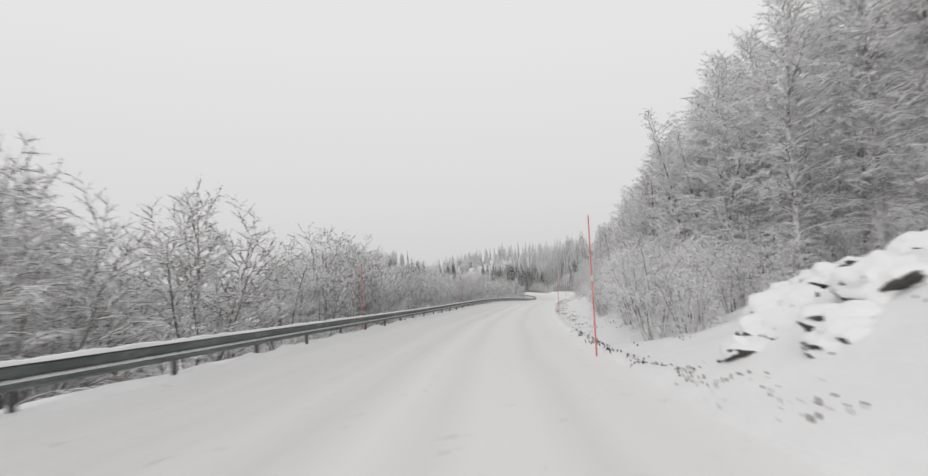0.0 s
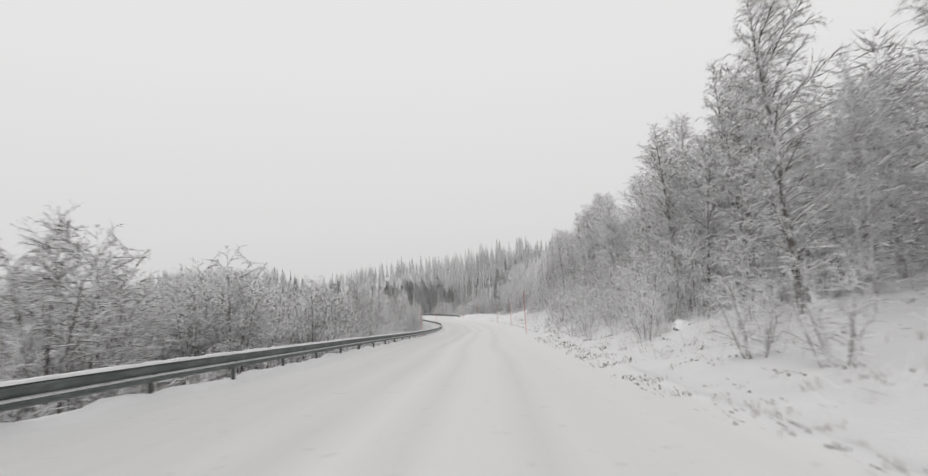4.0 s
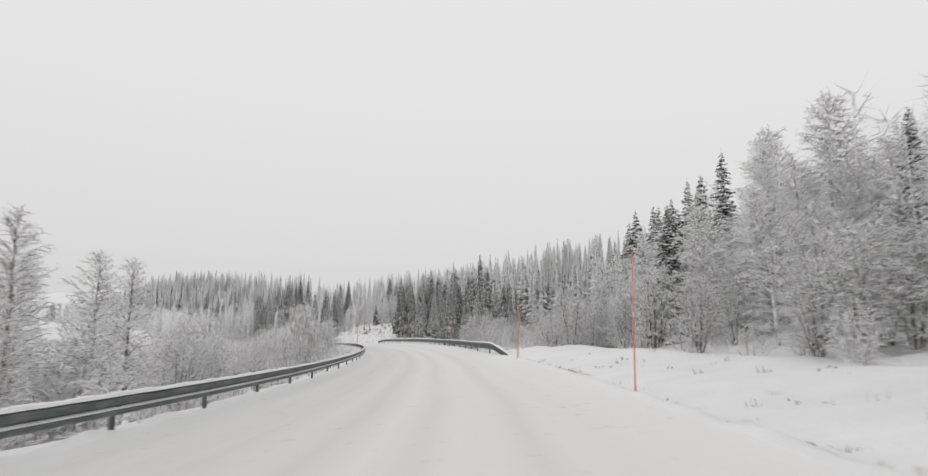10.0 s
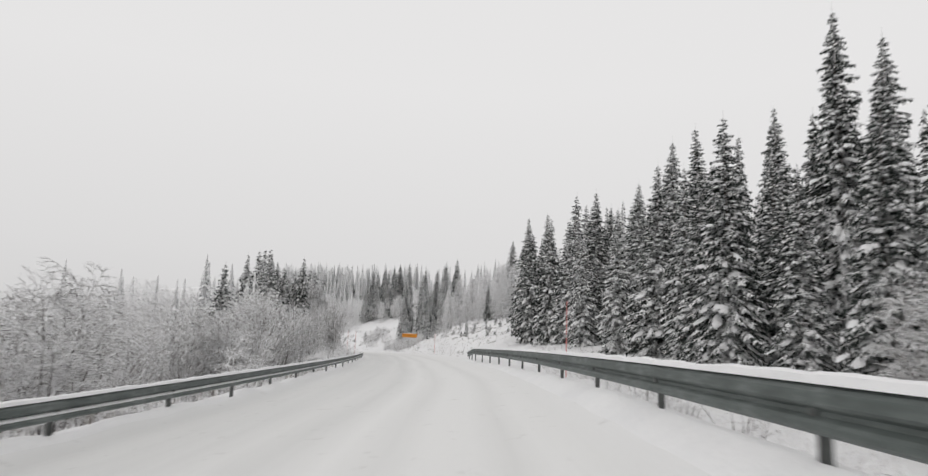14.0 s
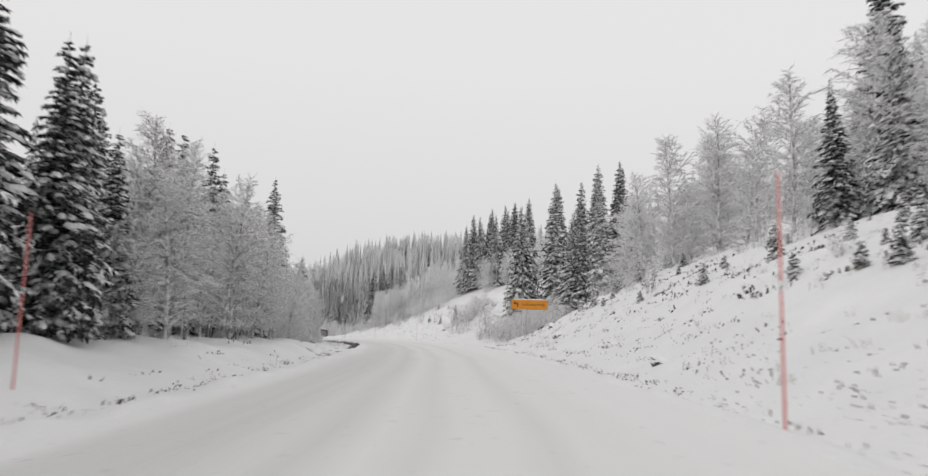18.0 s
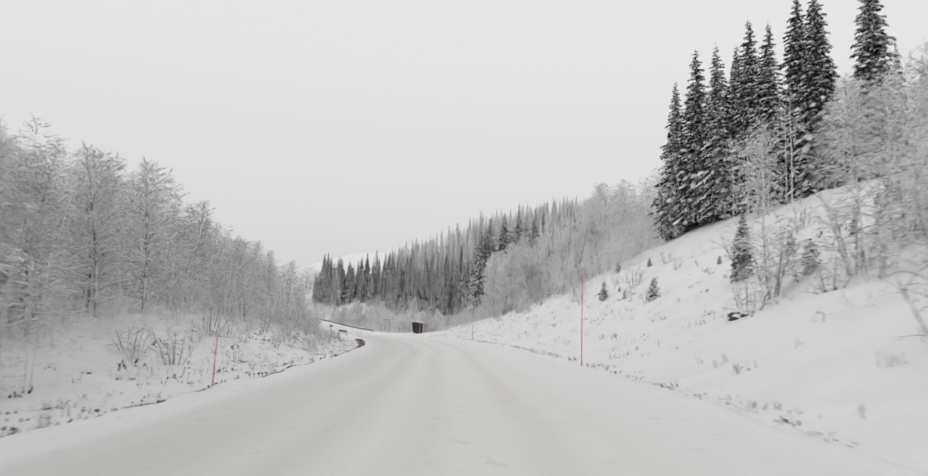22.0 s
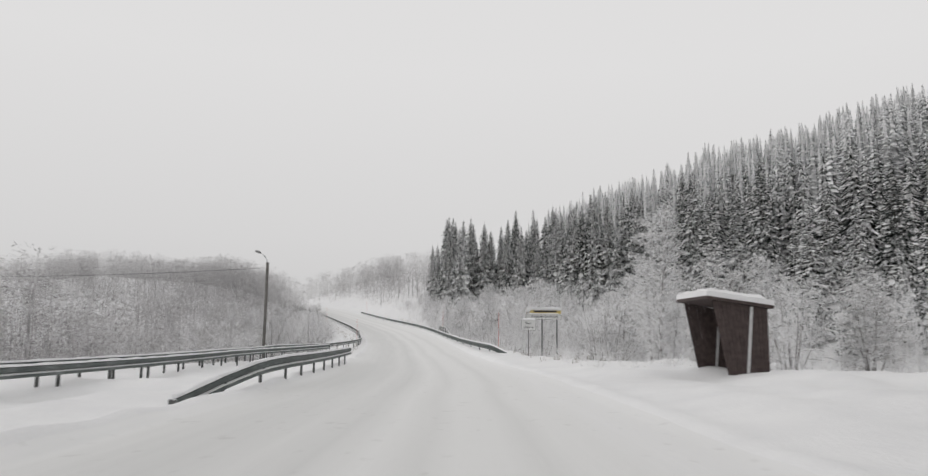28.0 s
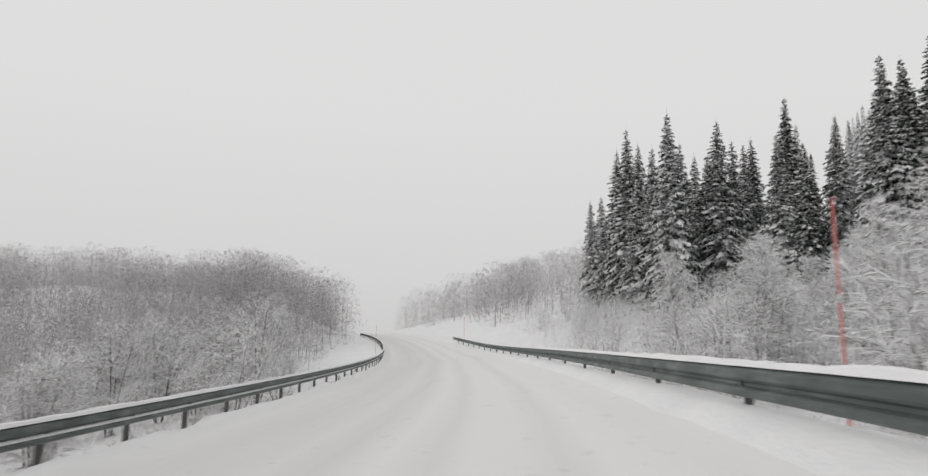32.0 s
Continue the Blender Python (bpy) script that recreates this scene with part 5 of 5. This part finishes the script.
def direction_sign():
    s = empty("direction_sign", facing(437.6, 8.05, 0.0, radians(-6)), "yellow direction sign with a bent black arrow on one pole", "road sign")
    base = float(ground_z(437.6, 8.2)) - float(lane(437.6)[2]) - 0.3
    child("pole", tube_mesh("pole", [(-0.2, 0.08, base), (-0.2, 0.08, 4.1)], 0.055, M_ALU), s, "grey steel tube")
    b = child("board", round_panel("board", 3.1, 0.78, 0.05, 0.03, M_YELLOW, 0.0, 0.0, 3.92), s, "orange-yellow reflective board")
    child("border", round_panel("border", 3.14, 0.82, 0.06, 0.02, M_BLACK, 0.008, 0.0, 3.92), b)
    bm = bmesh.new()
    # arrow that goes up and bends to the left
    for x0, x1, z0, z1 in ((-1.05, -0.96, 3.7, 3.98), (-1.22, -0.96, 3.98, 4.07)):
        bmesh.ops.create_cube(bm, size=1, matrix=Matrix.Translation(((x0 + x1) / 2, -0.004, (z0 + z1) / 2)) @ Matrix.Diagonal((x1 - x0, 0.006, z1 - z0, 1)))
    tip = [bm.verts.new(q) for q in ((-1.42, -0.006, 4.025), (-1.2, -0.006, 3.88), (-1.2, -0.006, 4.17))]
    bm.faces.new(tip)
    part("arrow", bm, M_BLACK, b)
    child("lettering", text_mesh("lettering", "Kobbvassgrenda", 0.30, M_BLACK, 0.32, 3.92, -0.004), b, "black words")
    child("snow_cap", drift("snow_cap", 3.1, -0.04, 0.1, 4.31, 0.09, 3), s, "ridge of snow along the top edge")


def place_signs():
    s = empty("direction_sign", facing(625.4, 7.22, 0.0, radians(-4)), "snow-plastered yellow and white direction sign on two poles", "road sign")
    base = float(ground_z(625.4, 7.2)) - float(lane(625.4)[2]) - 0.4
    for x in (-0.1, 0.98):
        child("pole", tube_mesh("pole", [(x, 0.08, base), (x, 0.08, 3.5)], 0.05, M_POSTSTEEL), s)
    b = child("board", round_panel("board", 2.55, 0.44, 0.04, 0.03, M_PALEYELLOW, 0.0, 0.0, 3.46), s, "yellow board half hidden by clinging snow")
    child("lettering", box_mesh("lettering", -0.7, 0.95, -0.006, -0.001, 3.37, 3.5, M_BLACK), b, "black lettering hidden by snow")
    rnd = random.Random(5)
    v, f = [], []
    n = 22
    for i in range(n + 1):
        x = -1.27 + 2.54 * i / n
        cut = 3.66 - (0.13 + 0.05 * rnd.random())
        if i < 3:
            cut = 3.30
        for y, z in ((-0.004, 3.685), (-0.05, 3.64), (-0.035, (3.64 + cut) / 2), (-0.004, cut)):
            v.append((x, y - 0.01 * rnd.random(), z))
    for i in range(n):
        for k in range(4):
            f.append((i * 4 + k, i * 4 + (k + 1) % 4, i * 4 + 4 + (k + 1) % 4, i * 4 + 4 + k))
    f += [(0, 1, 2, 3), tuple(n * 4 + k for k in (3, 2, 1, 0))]
    child("stuck_snow", mesh_from("stuck_snow", v, f, M_SNOW, True), b, "wet snow stuck to the upper board")
    child("snow_cap", drift("snow_cap", 2.6, -0.08, 0.09, 3.68, 0.07, 8), s)
    child("snow_ledge", drift("snow_ledge", 2.6, -0.09, 0.0, 3.235, 0.08, 9), s)
    w = child("board", round_panel("board", 2.55, 0.37, 0.04, 0.03, M_WHITE, 0.0, 0.0, 3.045), s, "white board with black lettering")
    child("border", round_panel("border", 2.58, 0.4, 0.045, 0.02, M_BLACK, 0.008, 0.0, 3.045), w)
    child("lettering", text_mesh("lettering", "Kobbelv kraftverk", 0.27, M_BLACK, 0.1, 3.05, -0.004), w, "black words")
    m = empty("warning_plate", facing(624.8, 6.0, 0.0, radians(-4)), "white plate warning of elk, on a thin pole", "road sign")
    base = float(ground_z(624.8, 6.0)) - float(lane(624.8)[2]) - 0.4
    child("pole", tube_mesh("pole", [(0.0, 0.06, base), (0.0, 0.06, 2.7)], 0.03, M_POSTSTEEL), m)
    b = child("board", round_panel("board", 1.0, 0.68, 0.04, 0.025, M_WHITE, 0.0, 0.0, 2.42), m)
    child("border", round_panel("border", 1.04, 0.72, 0.05, 0.02, M_BLACK, 0.006, 0.0, 2.42), b)
    child("lettering", text_mesh("lettering", "Stor", 0.27, M_BLACK, 0.0, 2.56, -0.004), b, "black words")
    child("lettering", text_mesh("lettering", "elgfare", 0.27, M_BLACK, 0.0, 2.28, -0.004), b, "black words")
    child("snow_cap", drift("snow_cap", 1.05, -0.08, 0.1, 2.76, 0.17, 4, 7), m, "heap of snow on the plate")


direction_sign()
place_signs()

M_WOODPOLE = plain("weathered_pole_wood", (0.09, 0.085, 0.08), (0.19, 0.18, 0.17), 5.0, 0.85)
M_PLANK = plain("dark_stained_planks", (0.040, 0.027, 0.025), (0.082, 0.060, 0.056), 6.0, 0.8)
M_BOARDW = plain("pale_painted_board", (0.45, 0.45, 0.45), (0.6, 0.6, 0.6), 9.0, 0.7)
M_GREEN = plain("green_box_paint", (0.03, 0.09, 0.06), (0.06, 0.15, 0.1), 6.0, 0.5)
M_CABLE = plain("black_cable", (0.05, 0.05, 0.05), (0.09, 0.09, 0.09), 3.0, 0.6)


def street_lamp():
    p = empty("street_lamp", facing(634.5, -14.4, -0.1), "street lamp on a dark wooden pole beside the side road", "street lamp")
    child("pole", tube_mesh("pole", [(0, 0, -0.8), (0.02, 0, 3.5), (0, 0, 7.5)], 0.125, M_WOODPOLE), p, "dark wooden pole")
    child("arm", tube_mesh("arm", [(0, 0, 7.3), (-0.08, -0.03, 7.75), (-0.3, -0.1, 8.1), (-0.6, -0.2, 8.3)], 0.035, M_ALU, 8), p, "thin bent steel arm")
    t = Tubes()
    t.add([Vector((-0.55, -0.18, 8.28)), Vector((-0.68, -0.23, 8.34)), Vector((-0.92, -0.32, 8.41)), Vector((-1.02, -0.36, 8.42))], [0.06, 0.11, 0.1, 0.04], 10)
    child("lamp_head", t.mesh("lamp_head", M_BACK, True), p, "grey lamp head capped with snow")
    # slack service wire to the next pole out of view
    pts = []
    for k in range(25):
        u = k / 24
        pts.append((-0.05 - 46 * u, -1.0 * u, 7.05 + 3.5 * (u * u - u) * 0.8 - 1.2 * u))
    child("wire", tube_mesh("wire", pts, 0.016, M_CABLE, 5), p, "thin sagging wire")


def marker_post():
    p = empty("marker_post", facing(578.6, -10.9, -0.1), "slim post with a green box under a cap of snow", "post")
    child("pole", tube_mesh("pole", [(0, 0, -0.9), (0.03, 0, 1.9)], 0.05, M_POSTSTEEL), p)
    child("box", box_mesh("box", -0.26, 0.3, -0.15, 0.15, 1.72, 1.95, M_GREEN, 0.02), p, "small dark green box")
    child("snow_cap", drift("snow_cap", 0.6, -0.18, 0.18, 1.95, 0.16, 2, 6), p)


def bus_shelter():
    g = 0.5
    sh = empty("bus_shelter", facing(601.0, 8.0, g), "small dark plank bus shelter with a thick snow-laden roof", "bus shelter")
    length, top, depth0, depth1 = 2.8, 2.35, 0.55, 1.9
    # side walls of upright planks; the road side leans out towards the eaves
    for y, nm in ((0.0, "side_wall"), (length, "side_wall")):
        wall = child(nm, box_mesh(nm, 0.75, depth1 - 0.05, y + 0.012, y + 0.035, 0.1, 2.1, M_PLANK), sh)
        n = 12
        for i in range(n):
            u0, u1 = i / n, (i + 1) / n - 0.006
            bm = bmesh.new()
            lo0, lo1 = depth0 + (depth1 - depth0) * u0, depth0 + (depth1 - depth0) * u1
            hi0, hi1 = 0.08 + (depth1 - 0.08) * u0, 0.08 + (depth1 - 0.08) * u1
            z0, z1 = top + 0.12 - 0.3 * u0, top + 0.12 - 0.3 * u1
            yy = y - 0.012 + random.uniform(-0.004, 0.004)
            a = [bm.verts.new(q) for q in ((lo0, yy, 0), (lo1, yy, 0), (hi1, yy, z1), (hi0, yy, z0))]
            c = [bm.verts.new((q.co.x, yy + 0.022, q.co.z)) for q in a]
            bm.faces.new(a)
            bm.faces.new(list(reversed(c)))
            for k in range(4):
                bm.faces.new((a[k], c[k], c[(k + 1) % 4], a[(k + 1) % 4]))
            bmesh.ops.recalc_face_normals(bm, faces=list(bm.faces))
            part("plank", bm, M_PLANK, wall)
        bm = bmesh.new()
        a = [bm.verts.new(q) for q in ((1.15, y - 0.03, 0), (1.25, y - 0.03, 0), (1.45, y - 0.03, 2.25), (1.35, y - 0.03, 2.25))]
        c = [bm.verts.new((q.co.x, y - 0.014, q.co.z)) for q in a]
        bm.faces.new(a)
        bm.faces.new(list(reversed(c)))
        for k in range(4):
            bm.faces.new((a[k], c[k], c[(k + 1) % 4], a[(k + 1) % 4]))
        part("cover_strip", bm, M_BOARDW, sh, "pale slanting board")
    child("back_wall", box_mesh("back_wall", depth1, depth1 + 0.03, -0.01, length + 0.04, 0, 2.2, M_PLANK), sh)
    child("bench", box_mesh("bench", depth1 - 0.45, depth1 - 0.01, 0.05, length - 0.02, 0.42, 0.46, M_PLANK), sh)
    for nm, grow, t0, t1, mat, lab in (("roof", 0.16, 0.0, 0.10, M_PLANK, "dark roof boards"), ("roof_snow", 0.14, 0.103, 0.42, M_SNOW, "thick pillow of snow")):
        bm = bmesh.new()
        vs = []
        for iy in range(9):
            for ix in range(9):
                u, w = ix / 8, iy / 8
                x, y = -0.15 + (depth1 + 0.35) * u, -grow + (length + 2 * grow) * w
                z = top + 0.14 - 0.3 * u
                edge = min(u, 1 - u, w, 1 - w) * 8
                rise = t1 if mat is not M_SNOW else t0 + (t1 - t0) * (0.55 if edge == 0 else 1.0) * (0.9 + 0.2 * random.random())
                vs.append((bm.verts.new((x, y, z + rise)), bm.verts.new((x, y, z + t0))))
        for iy in range(8):
            for ix in range(8):
                i = iy * 9 + ix
                bm.faces.new([vs[k][0] for k in (i, i + 1, i + 10, i + 9)])
                bm.faces.new([vs[k][1] for k in (i, i + 9, i + 10, i + 1)])
        rim = [k for k in range(9)] + [9 * r + 8 for r in range(1, 9)] + [72 + k for k in range(7, -1, -1)] + [9 * r for r in range(7, 0, -1)]
        for a, b in zip(rim, rim[1:] + rim[:1]):
            bm.faces.new((vs[a][0], vs[a][1], vs[b][1], vs[b][0]))
        bmesh.ops.recalc_face_normals(bm, faces=list(bm.faces))
        part(nm, bm, mat, sh, lab)


street_lamp()
marker_post()
bus_shelter()


def parapet(name, s0, s1, d, side, foot=0.70, high=1.42, low=1.08):
    """Two tubes on tall posts behind the guard rail; the near end climbs gently from it, the far end bends down short."""
    line = road_line(s0, s1, d, step=0.5, side=side)
    org = line[0][0]
    p = empty(name, Matrix.Translation(org), "tubular steel bridge railing with snow, behind the guard rail", "railing", "bridge railings")
    dist = [(q - org).length for q, o in line]
    full = dist[-1]

    def rise(x):
        return min(1.0, max(0.0, x / 4.0)) ** 0.8 * (1 - max(0.0, 1 - (full - x) / 1.3) ** 2)

    for h, nm in ((high, "top_tube"), (low, "lower_tube")):
        pts = [q - org - o * 0.12 + Vector((0, 0, foot + (h - foot) * rise(x))) for (q, o), x in zip(line, dist)]
        child(nm, tube_mesh(nm, pts, 0.04, M_POSTSTEEL, 8), p)
        t = Tubes()
        t.add([q + Vector((0, 0, 0.042)) for q in pts], [0.034] * len(pts), 6)
        child("snow_line", t.mesh("snow_line", M_SNOW, True), p)
    x = 2.3
    while x < full - 0.8:
        i = min(range(len(dist)), key=lambda k: abs(dist[k] - x))
        q, o = line[i]
        c = q - org - o * 0.12
        child("tall_post", box_mesh("tall_post", c.x - 0.055, c.x + 0.055, c.y - 0.055, c.y + 0.055, c.z - 1.2, c.z + foot + (high - foot) * rise(dist[i]) - 0.02, M_POSTSTEEL, 0.006), p)
        x += 2.3


parapet("bridge_railing", 655.5, 667.5, -7.05, -1)
parapet("bridge_railing", 651.8, 661.8, 3.05, 1, 0.80, 1.38, 1.08)


# ------------------------------------------------------------------ rocks, grass and small growth in the snow
M_ROCK = frosted("dark_wet_rock", (0.03, 0.029, 0.028), (0.11, 0.105, 0.10), 0.54, 0.06, 3.6)
M_GRASS = plain("dry_grass", (0.10, 0.08, 0.055), (0.24, 0.2, 0.15), 9.0, 0.9)


def rock(s, d, size, seed, flat=0.7):
    rnd = random.Random(seed)
    bm = bmesh.new()
    bmesh.ops.create_icosphere(bm, subdivisions=4, radius=1)
    for v in bm.verts:
        q = v.co.copy()
        k = 1 + 0.35 * noise.noise(q * 1.3 + Vector((seed, 0, 0))) + 0.22 * noise.noise(q * 3.1 + Vector((0, seed, 0))) + 0.09 * noise.noise(q * 7.3 + Vector((0, 0, seed)))
        v.co = Vector((q.x * size * k, q.y * size * k * 1.25, q.z * size * k * flat))
    me = bpy.data.meshes.new("rock")
    bm.to_mesh(me)
    bm.free()
    me.materials.append(M_ROCK)
    me.polygons.foreach_set("use_smooth", [True] * len(me.polygons))
    ob = new("rock", me)
    ob.matrix_basis = Matrix.Translation(spot(s, d, -size * 0.2)) @ Matrix.Rotation(rnd.random() * 6, 4, "Z") @ Matrix.Rotation(rnd.uniform(-0.3, 0.3), 4, "X")
    tagged(ob, "dark rock jutting from the snowy bank, capped with snow", "rock", "rocks in the verge")


rnd_rock = random.Random(4)
for k in range(20):
    d_rock = rnd_rock.uniform(3.4, 7.0)
    rock(rnd_rock.uniform(6.5, 10.5) + 0.8 * (d_rock - 3.4), d_rock, rnd_rock.uniform(0.25, 0.75), k + 1, 0.6)
for s, d, r in ((59, 7.2, 0.5), (60.5, 7.8, 0.6), (57.5, 7.0, 0.35), (61.5, 7.0, 0.4), (58.6, 8.2, 0.45), (62.5, 8.4, 0.5), (9.9, 4.6, 0.7), (9.3, 4.0, 0.5), (10.6, 5.4, 0.6), (137, 4.6, 0.4), (139, 5.6, 0.25), (116, 8, 0.4), (395, 8.5, 0.3), (410, 6.2, 0.35),
                (402, 5.4, 0.3), (421, 6.4, 0.35), (426, 7.2, 0.3), (483, 8.0, 0.4), (505, 9, 0.3), (541, 6.8, 0.3), (498, -10.5, 0.45), (509, -11, 0.35), (528, -10.5, 0.3)):
    rock(s, d, r, int(s))


def tufts(name, label, bands, seed):
    """Dry stalks poking through the snow: thin leaning blades in clumps."""
    rng = np.random.default_rng(seed)
    v, f = [], []
    for s0, s1, d0, d1, clumps, h0, h1 in bands:
        cs, cd = rng.uniform(s0, s1, clumps), rng.uniform(d0, d1, clumps)
        z = ground_z(cs, cd)
        p = lane(cs)[:, :2] + across(cs) * cd[:, None]
        for i in range(clumps):
            for _ in range(int(rng.integers(4, 11))):
                x, y = p[i] + rng.normal(0, 0.10, 2)
                h = rng.uniform(h0, h1)
                lx, ly = rng.normal(0, 0.35, 2) * h
                a = rng.uniform(0, 6.28)
                w = rng.uniform(0.003, 0.007)
                b = len(v)
                dx, dy = w * math.cos(a), w * math.sin(a)
                v += [(x - dx, y - dy, z[i] - 0.05), (x + dx, y + dy, z[i] - 0.05), (x + lx * 0.5 + dx, y + ly * 0.5 + dy, z[i] + h * 0.65), (x + lx * 0.5 - dx, y + ly * 0.5 - dy, z[i] + h * 0.65), (x + lx * 1.1, y + ly * 1.1, z[i] + h)]
                f += [(b, b + 1, b + 2), (b, b + 2, b + 3), (b + 3, b + 2, b + 4)]
    tagged(new(name, big_mesh(name, np.array(v), np.array(f), [M_GRASS])), label, "dry grass", kind="stuff")


tufts("dry_grass", "dry brown stalks poking through the snow of the verge", [
    (34, 130, 3.4, 4.4, 170, 0.03, 0.12), (100, 160, 4.2, 9, 120, 0.05, 0.22), (160, 255, 4.0, 4.5, 130, 0.03, 0.12), (200, 250, 5, 9, 50, 0.05, 0.2),
    (375, 440, 4.0, 4.5, 160, 0.03, 0.12), (378, 436, 5, 12, 260, 0.05, 0.2), (455, 575, 4.1, 4.6, 260, 0.03, 0.12), (470, 570, 5, 14, 360, 0.05, 0.25),
    (440, 565, -7.4, -6.7, 520, 0.03, 0.15), (470, 565, -13, -8, 260, 0.05, 0.3), (380, 425, -7.4, -6.9, 60, 0.03, 0.12), (0, 390, -8.2, -6.9, 420, 0.1, 0.35), (30, 60, 7, 12, 80, 0.1, 0.4),
    (612, 640, 5, 9, 60, 0.1, 0.4), (640, 720, 4.4, 8, 160, 0.1, 0.45), (640, 720, -9, -7.2, 140, 0.1, 0.4)], 5)


# ------------------------------------------------------------------ heather, stems and broken crust showing dark in the snow
M_HEATH = frosted("dark_heather", (0.035, 0.03, 0.026), (0.12, 0.10, 0.085), 0.78, 0.10, 5.0, slope=0.3)


def bare_turf(label, rows, seed):
    """Broken turf that the plough has laid bare: a string of lumps; rows: along, beside, length, width."""
    rnd = random.Random(seed)
    bm = bmesh.new()
    mid = spot(rows[0][0], rows[0][1])
    for s, d, length, width in rows:
        turn = heading(s) + rnd.uniform(-0.35, 0.35)
        made = bmesh.ops.create_icosphere(bm, subdivisions=2, radius=1)["verts"]
        m = Matrix.Translation(spot(s, d, width * 0.15) - mid) @ Matrix.Rotation(turn, 4, "Z")
        for q in made:
            k = 1 + 0.6 * noise.noise(q.co * 1.9 + Vector((s, d, 0)))
            q.co = m @ Vector((q.co.x * width * k, q.co.y * length * k, q.co.z * width * 0.8 * k))
    me = bpy.data.meshes.new("bare_turf")
    bm.to_mesh(me)
    bm.free()
    me.materials.append(M_HEATH)
    ob = new("bare_turf", me)
    ob.matrix_basis = Matrix.Translation(mid)
    tagged(ob, label, "turf")


def specks(name, label, bands, seed):
    """Low dark clumps in broken lines: short broad blades lying every way."""
    rng = np.random.default_rng(seed)
    v, f = [], []
    for s0, s1, d0, d1, clumps, size in bands:
        cs, cd = rng.uniform(s0, s1, clumps), rng.uniform(d0, d1, clumps)
        big = rng.uniform(0.4, 1.3, clumps) * size
        for i in range(clumps):
            n = int(rng.integers(4, 10))
            ss, dd = cs[i] + rng.normal(0, 0.35 * big[i] / size, n), cd[i] + rng.normal(0, 0.10, n)
            z = ground_z(ss, dd)
            p = lane(ss)[:, :2] + across(ss) * dd[:, None]
            for k in range(n):
                a, h, w = rng.uniform(0, 6.28), big[i] * rng.uniform(0.5, 1.2), big[i] * rng.uniform(0.2, 0.5)
                x, y = p[k]
                c, e = math.cos(a) * w, math.sin(a) * w
                b = len(v)
                v += [(x - c, y - e, z[k] - 0.04), (x + c, y + e, z[k] - 0.04), (x + c * 0.6 - e, y + e * 0.6 + c, z[k] + h), (x - c * 0.7 - e, y - e * 0.7 + c, z[k] + h * 0.8)]
                f += [(b, b + 1, b + 2), (b, b + 2, b + 3)]
    tagged(new(name, big_mesh(name, np.array(v), np.array(f), [M_HEATH])), label, "heather", kind="stuff")


RIGHT_HEATH = [
    (5, 30, 2.6, 6, 40, 0.05), (30, 130, 3.1, 3.6, 200, 0.05), (100, 150, 4.4, 9, 60, 0.06), (150, 255, 3.9, 4.3, 60, 0.05), (160, 206, 5.5, 11, 170, 0.07), (120, 160, 5, 9, 60, 0.07), (205, 250, 5, 10, 30, 0.07),
    (375, 440, 4.0, 4.5, 190, 0.05), (378, 438, 5, 8, 200, 0.06), (378, 436, 8, 14, 300, 0.11), (520, 575, 4.0, 4.4, 220, 0.05), (455, 520, 4.0, 4.4, 120, 0.05), (478, 570, 5, 9, 30, 0.06), (478, 570, 9, 16, 40, 0.10)]
EDGE_HEATH = [
    (440, 566, -7.1, -6.6, 1500, 0.085), (380, 440, -8.6, -6.7, 60, 0.06), (378, 400, 4.3, 6.2, 60, 0.05), (520, 575, 4.2, 6.4, 70, 0.05), (470, 565, -11, -7.2, 200, 0.07), (100, 200, 4.4, 7, 150, 0.06), (5, 26, 2.4, 3.0, 60, 0.06), (470, 565, -12, -8, 90, 0.08), (470, 565, -15, -12, 60, 0.15), (380, 430, -7.4, -6.6, 40, 0.05), (385, 430, -12, -9, 10, 0.1)]
specks("heather", "dark heather and broken crust showing through the snow banks", RIGHT_HEATH + EDGE_HEATH, 9)

rnd_turf = random.Random(12)
bare_turf("strip of dark turf torn up along the snowy verge", [(216.4 + 5.6 * k / 21 + rnd_turf.uniform(-0.1, 0.1), 4.3 + 0.25 * k / 21 + rnd_turf.uniform(-0.12, 0.12) + (0.3 if k % 6 == 2 else 0.0), rnd_turf.uniform(0.16, 0.36), rnd_turf.uniform(0.03, 0.06)) for k in range(22)], 2)
bare_turf("small clod of dark turf lying on the snowy verge", [(209.2, 3.65, 0.16, 0.04), (209.5, 3.7, 0.09, 0.03)], 3)
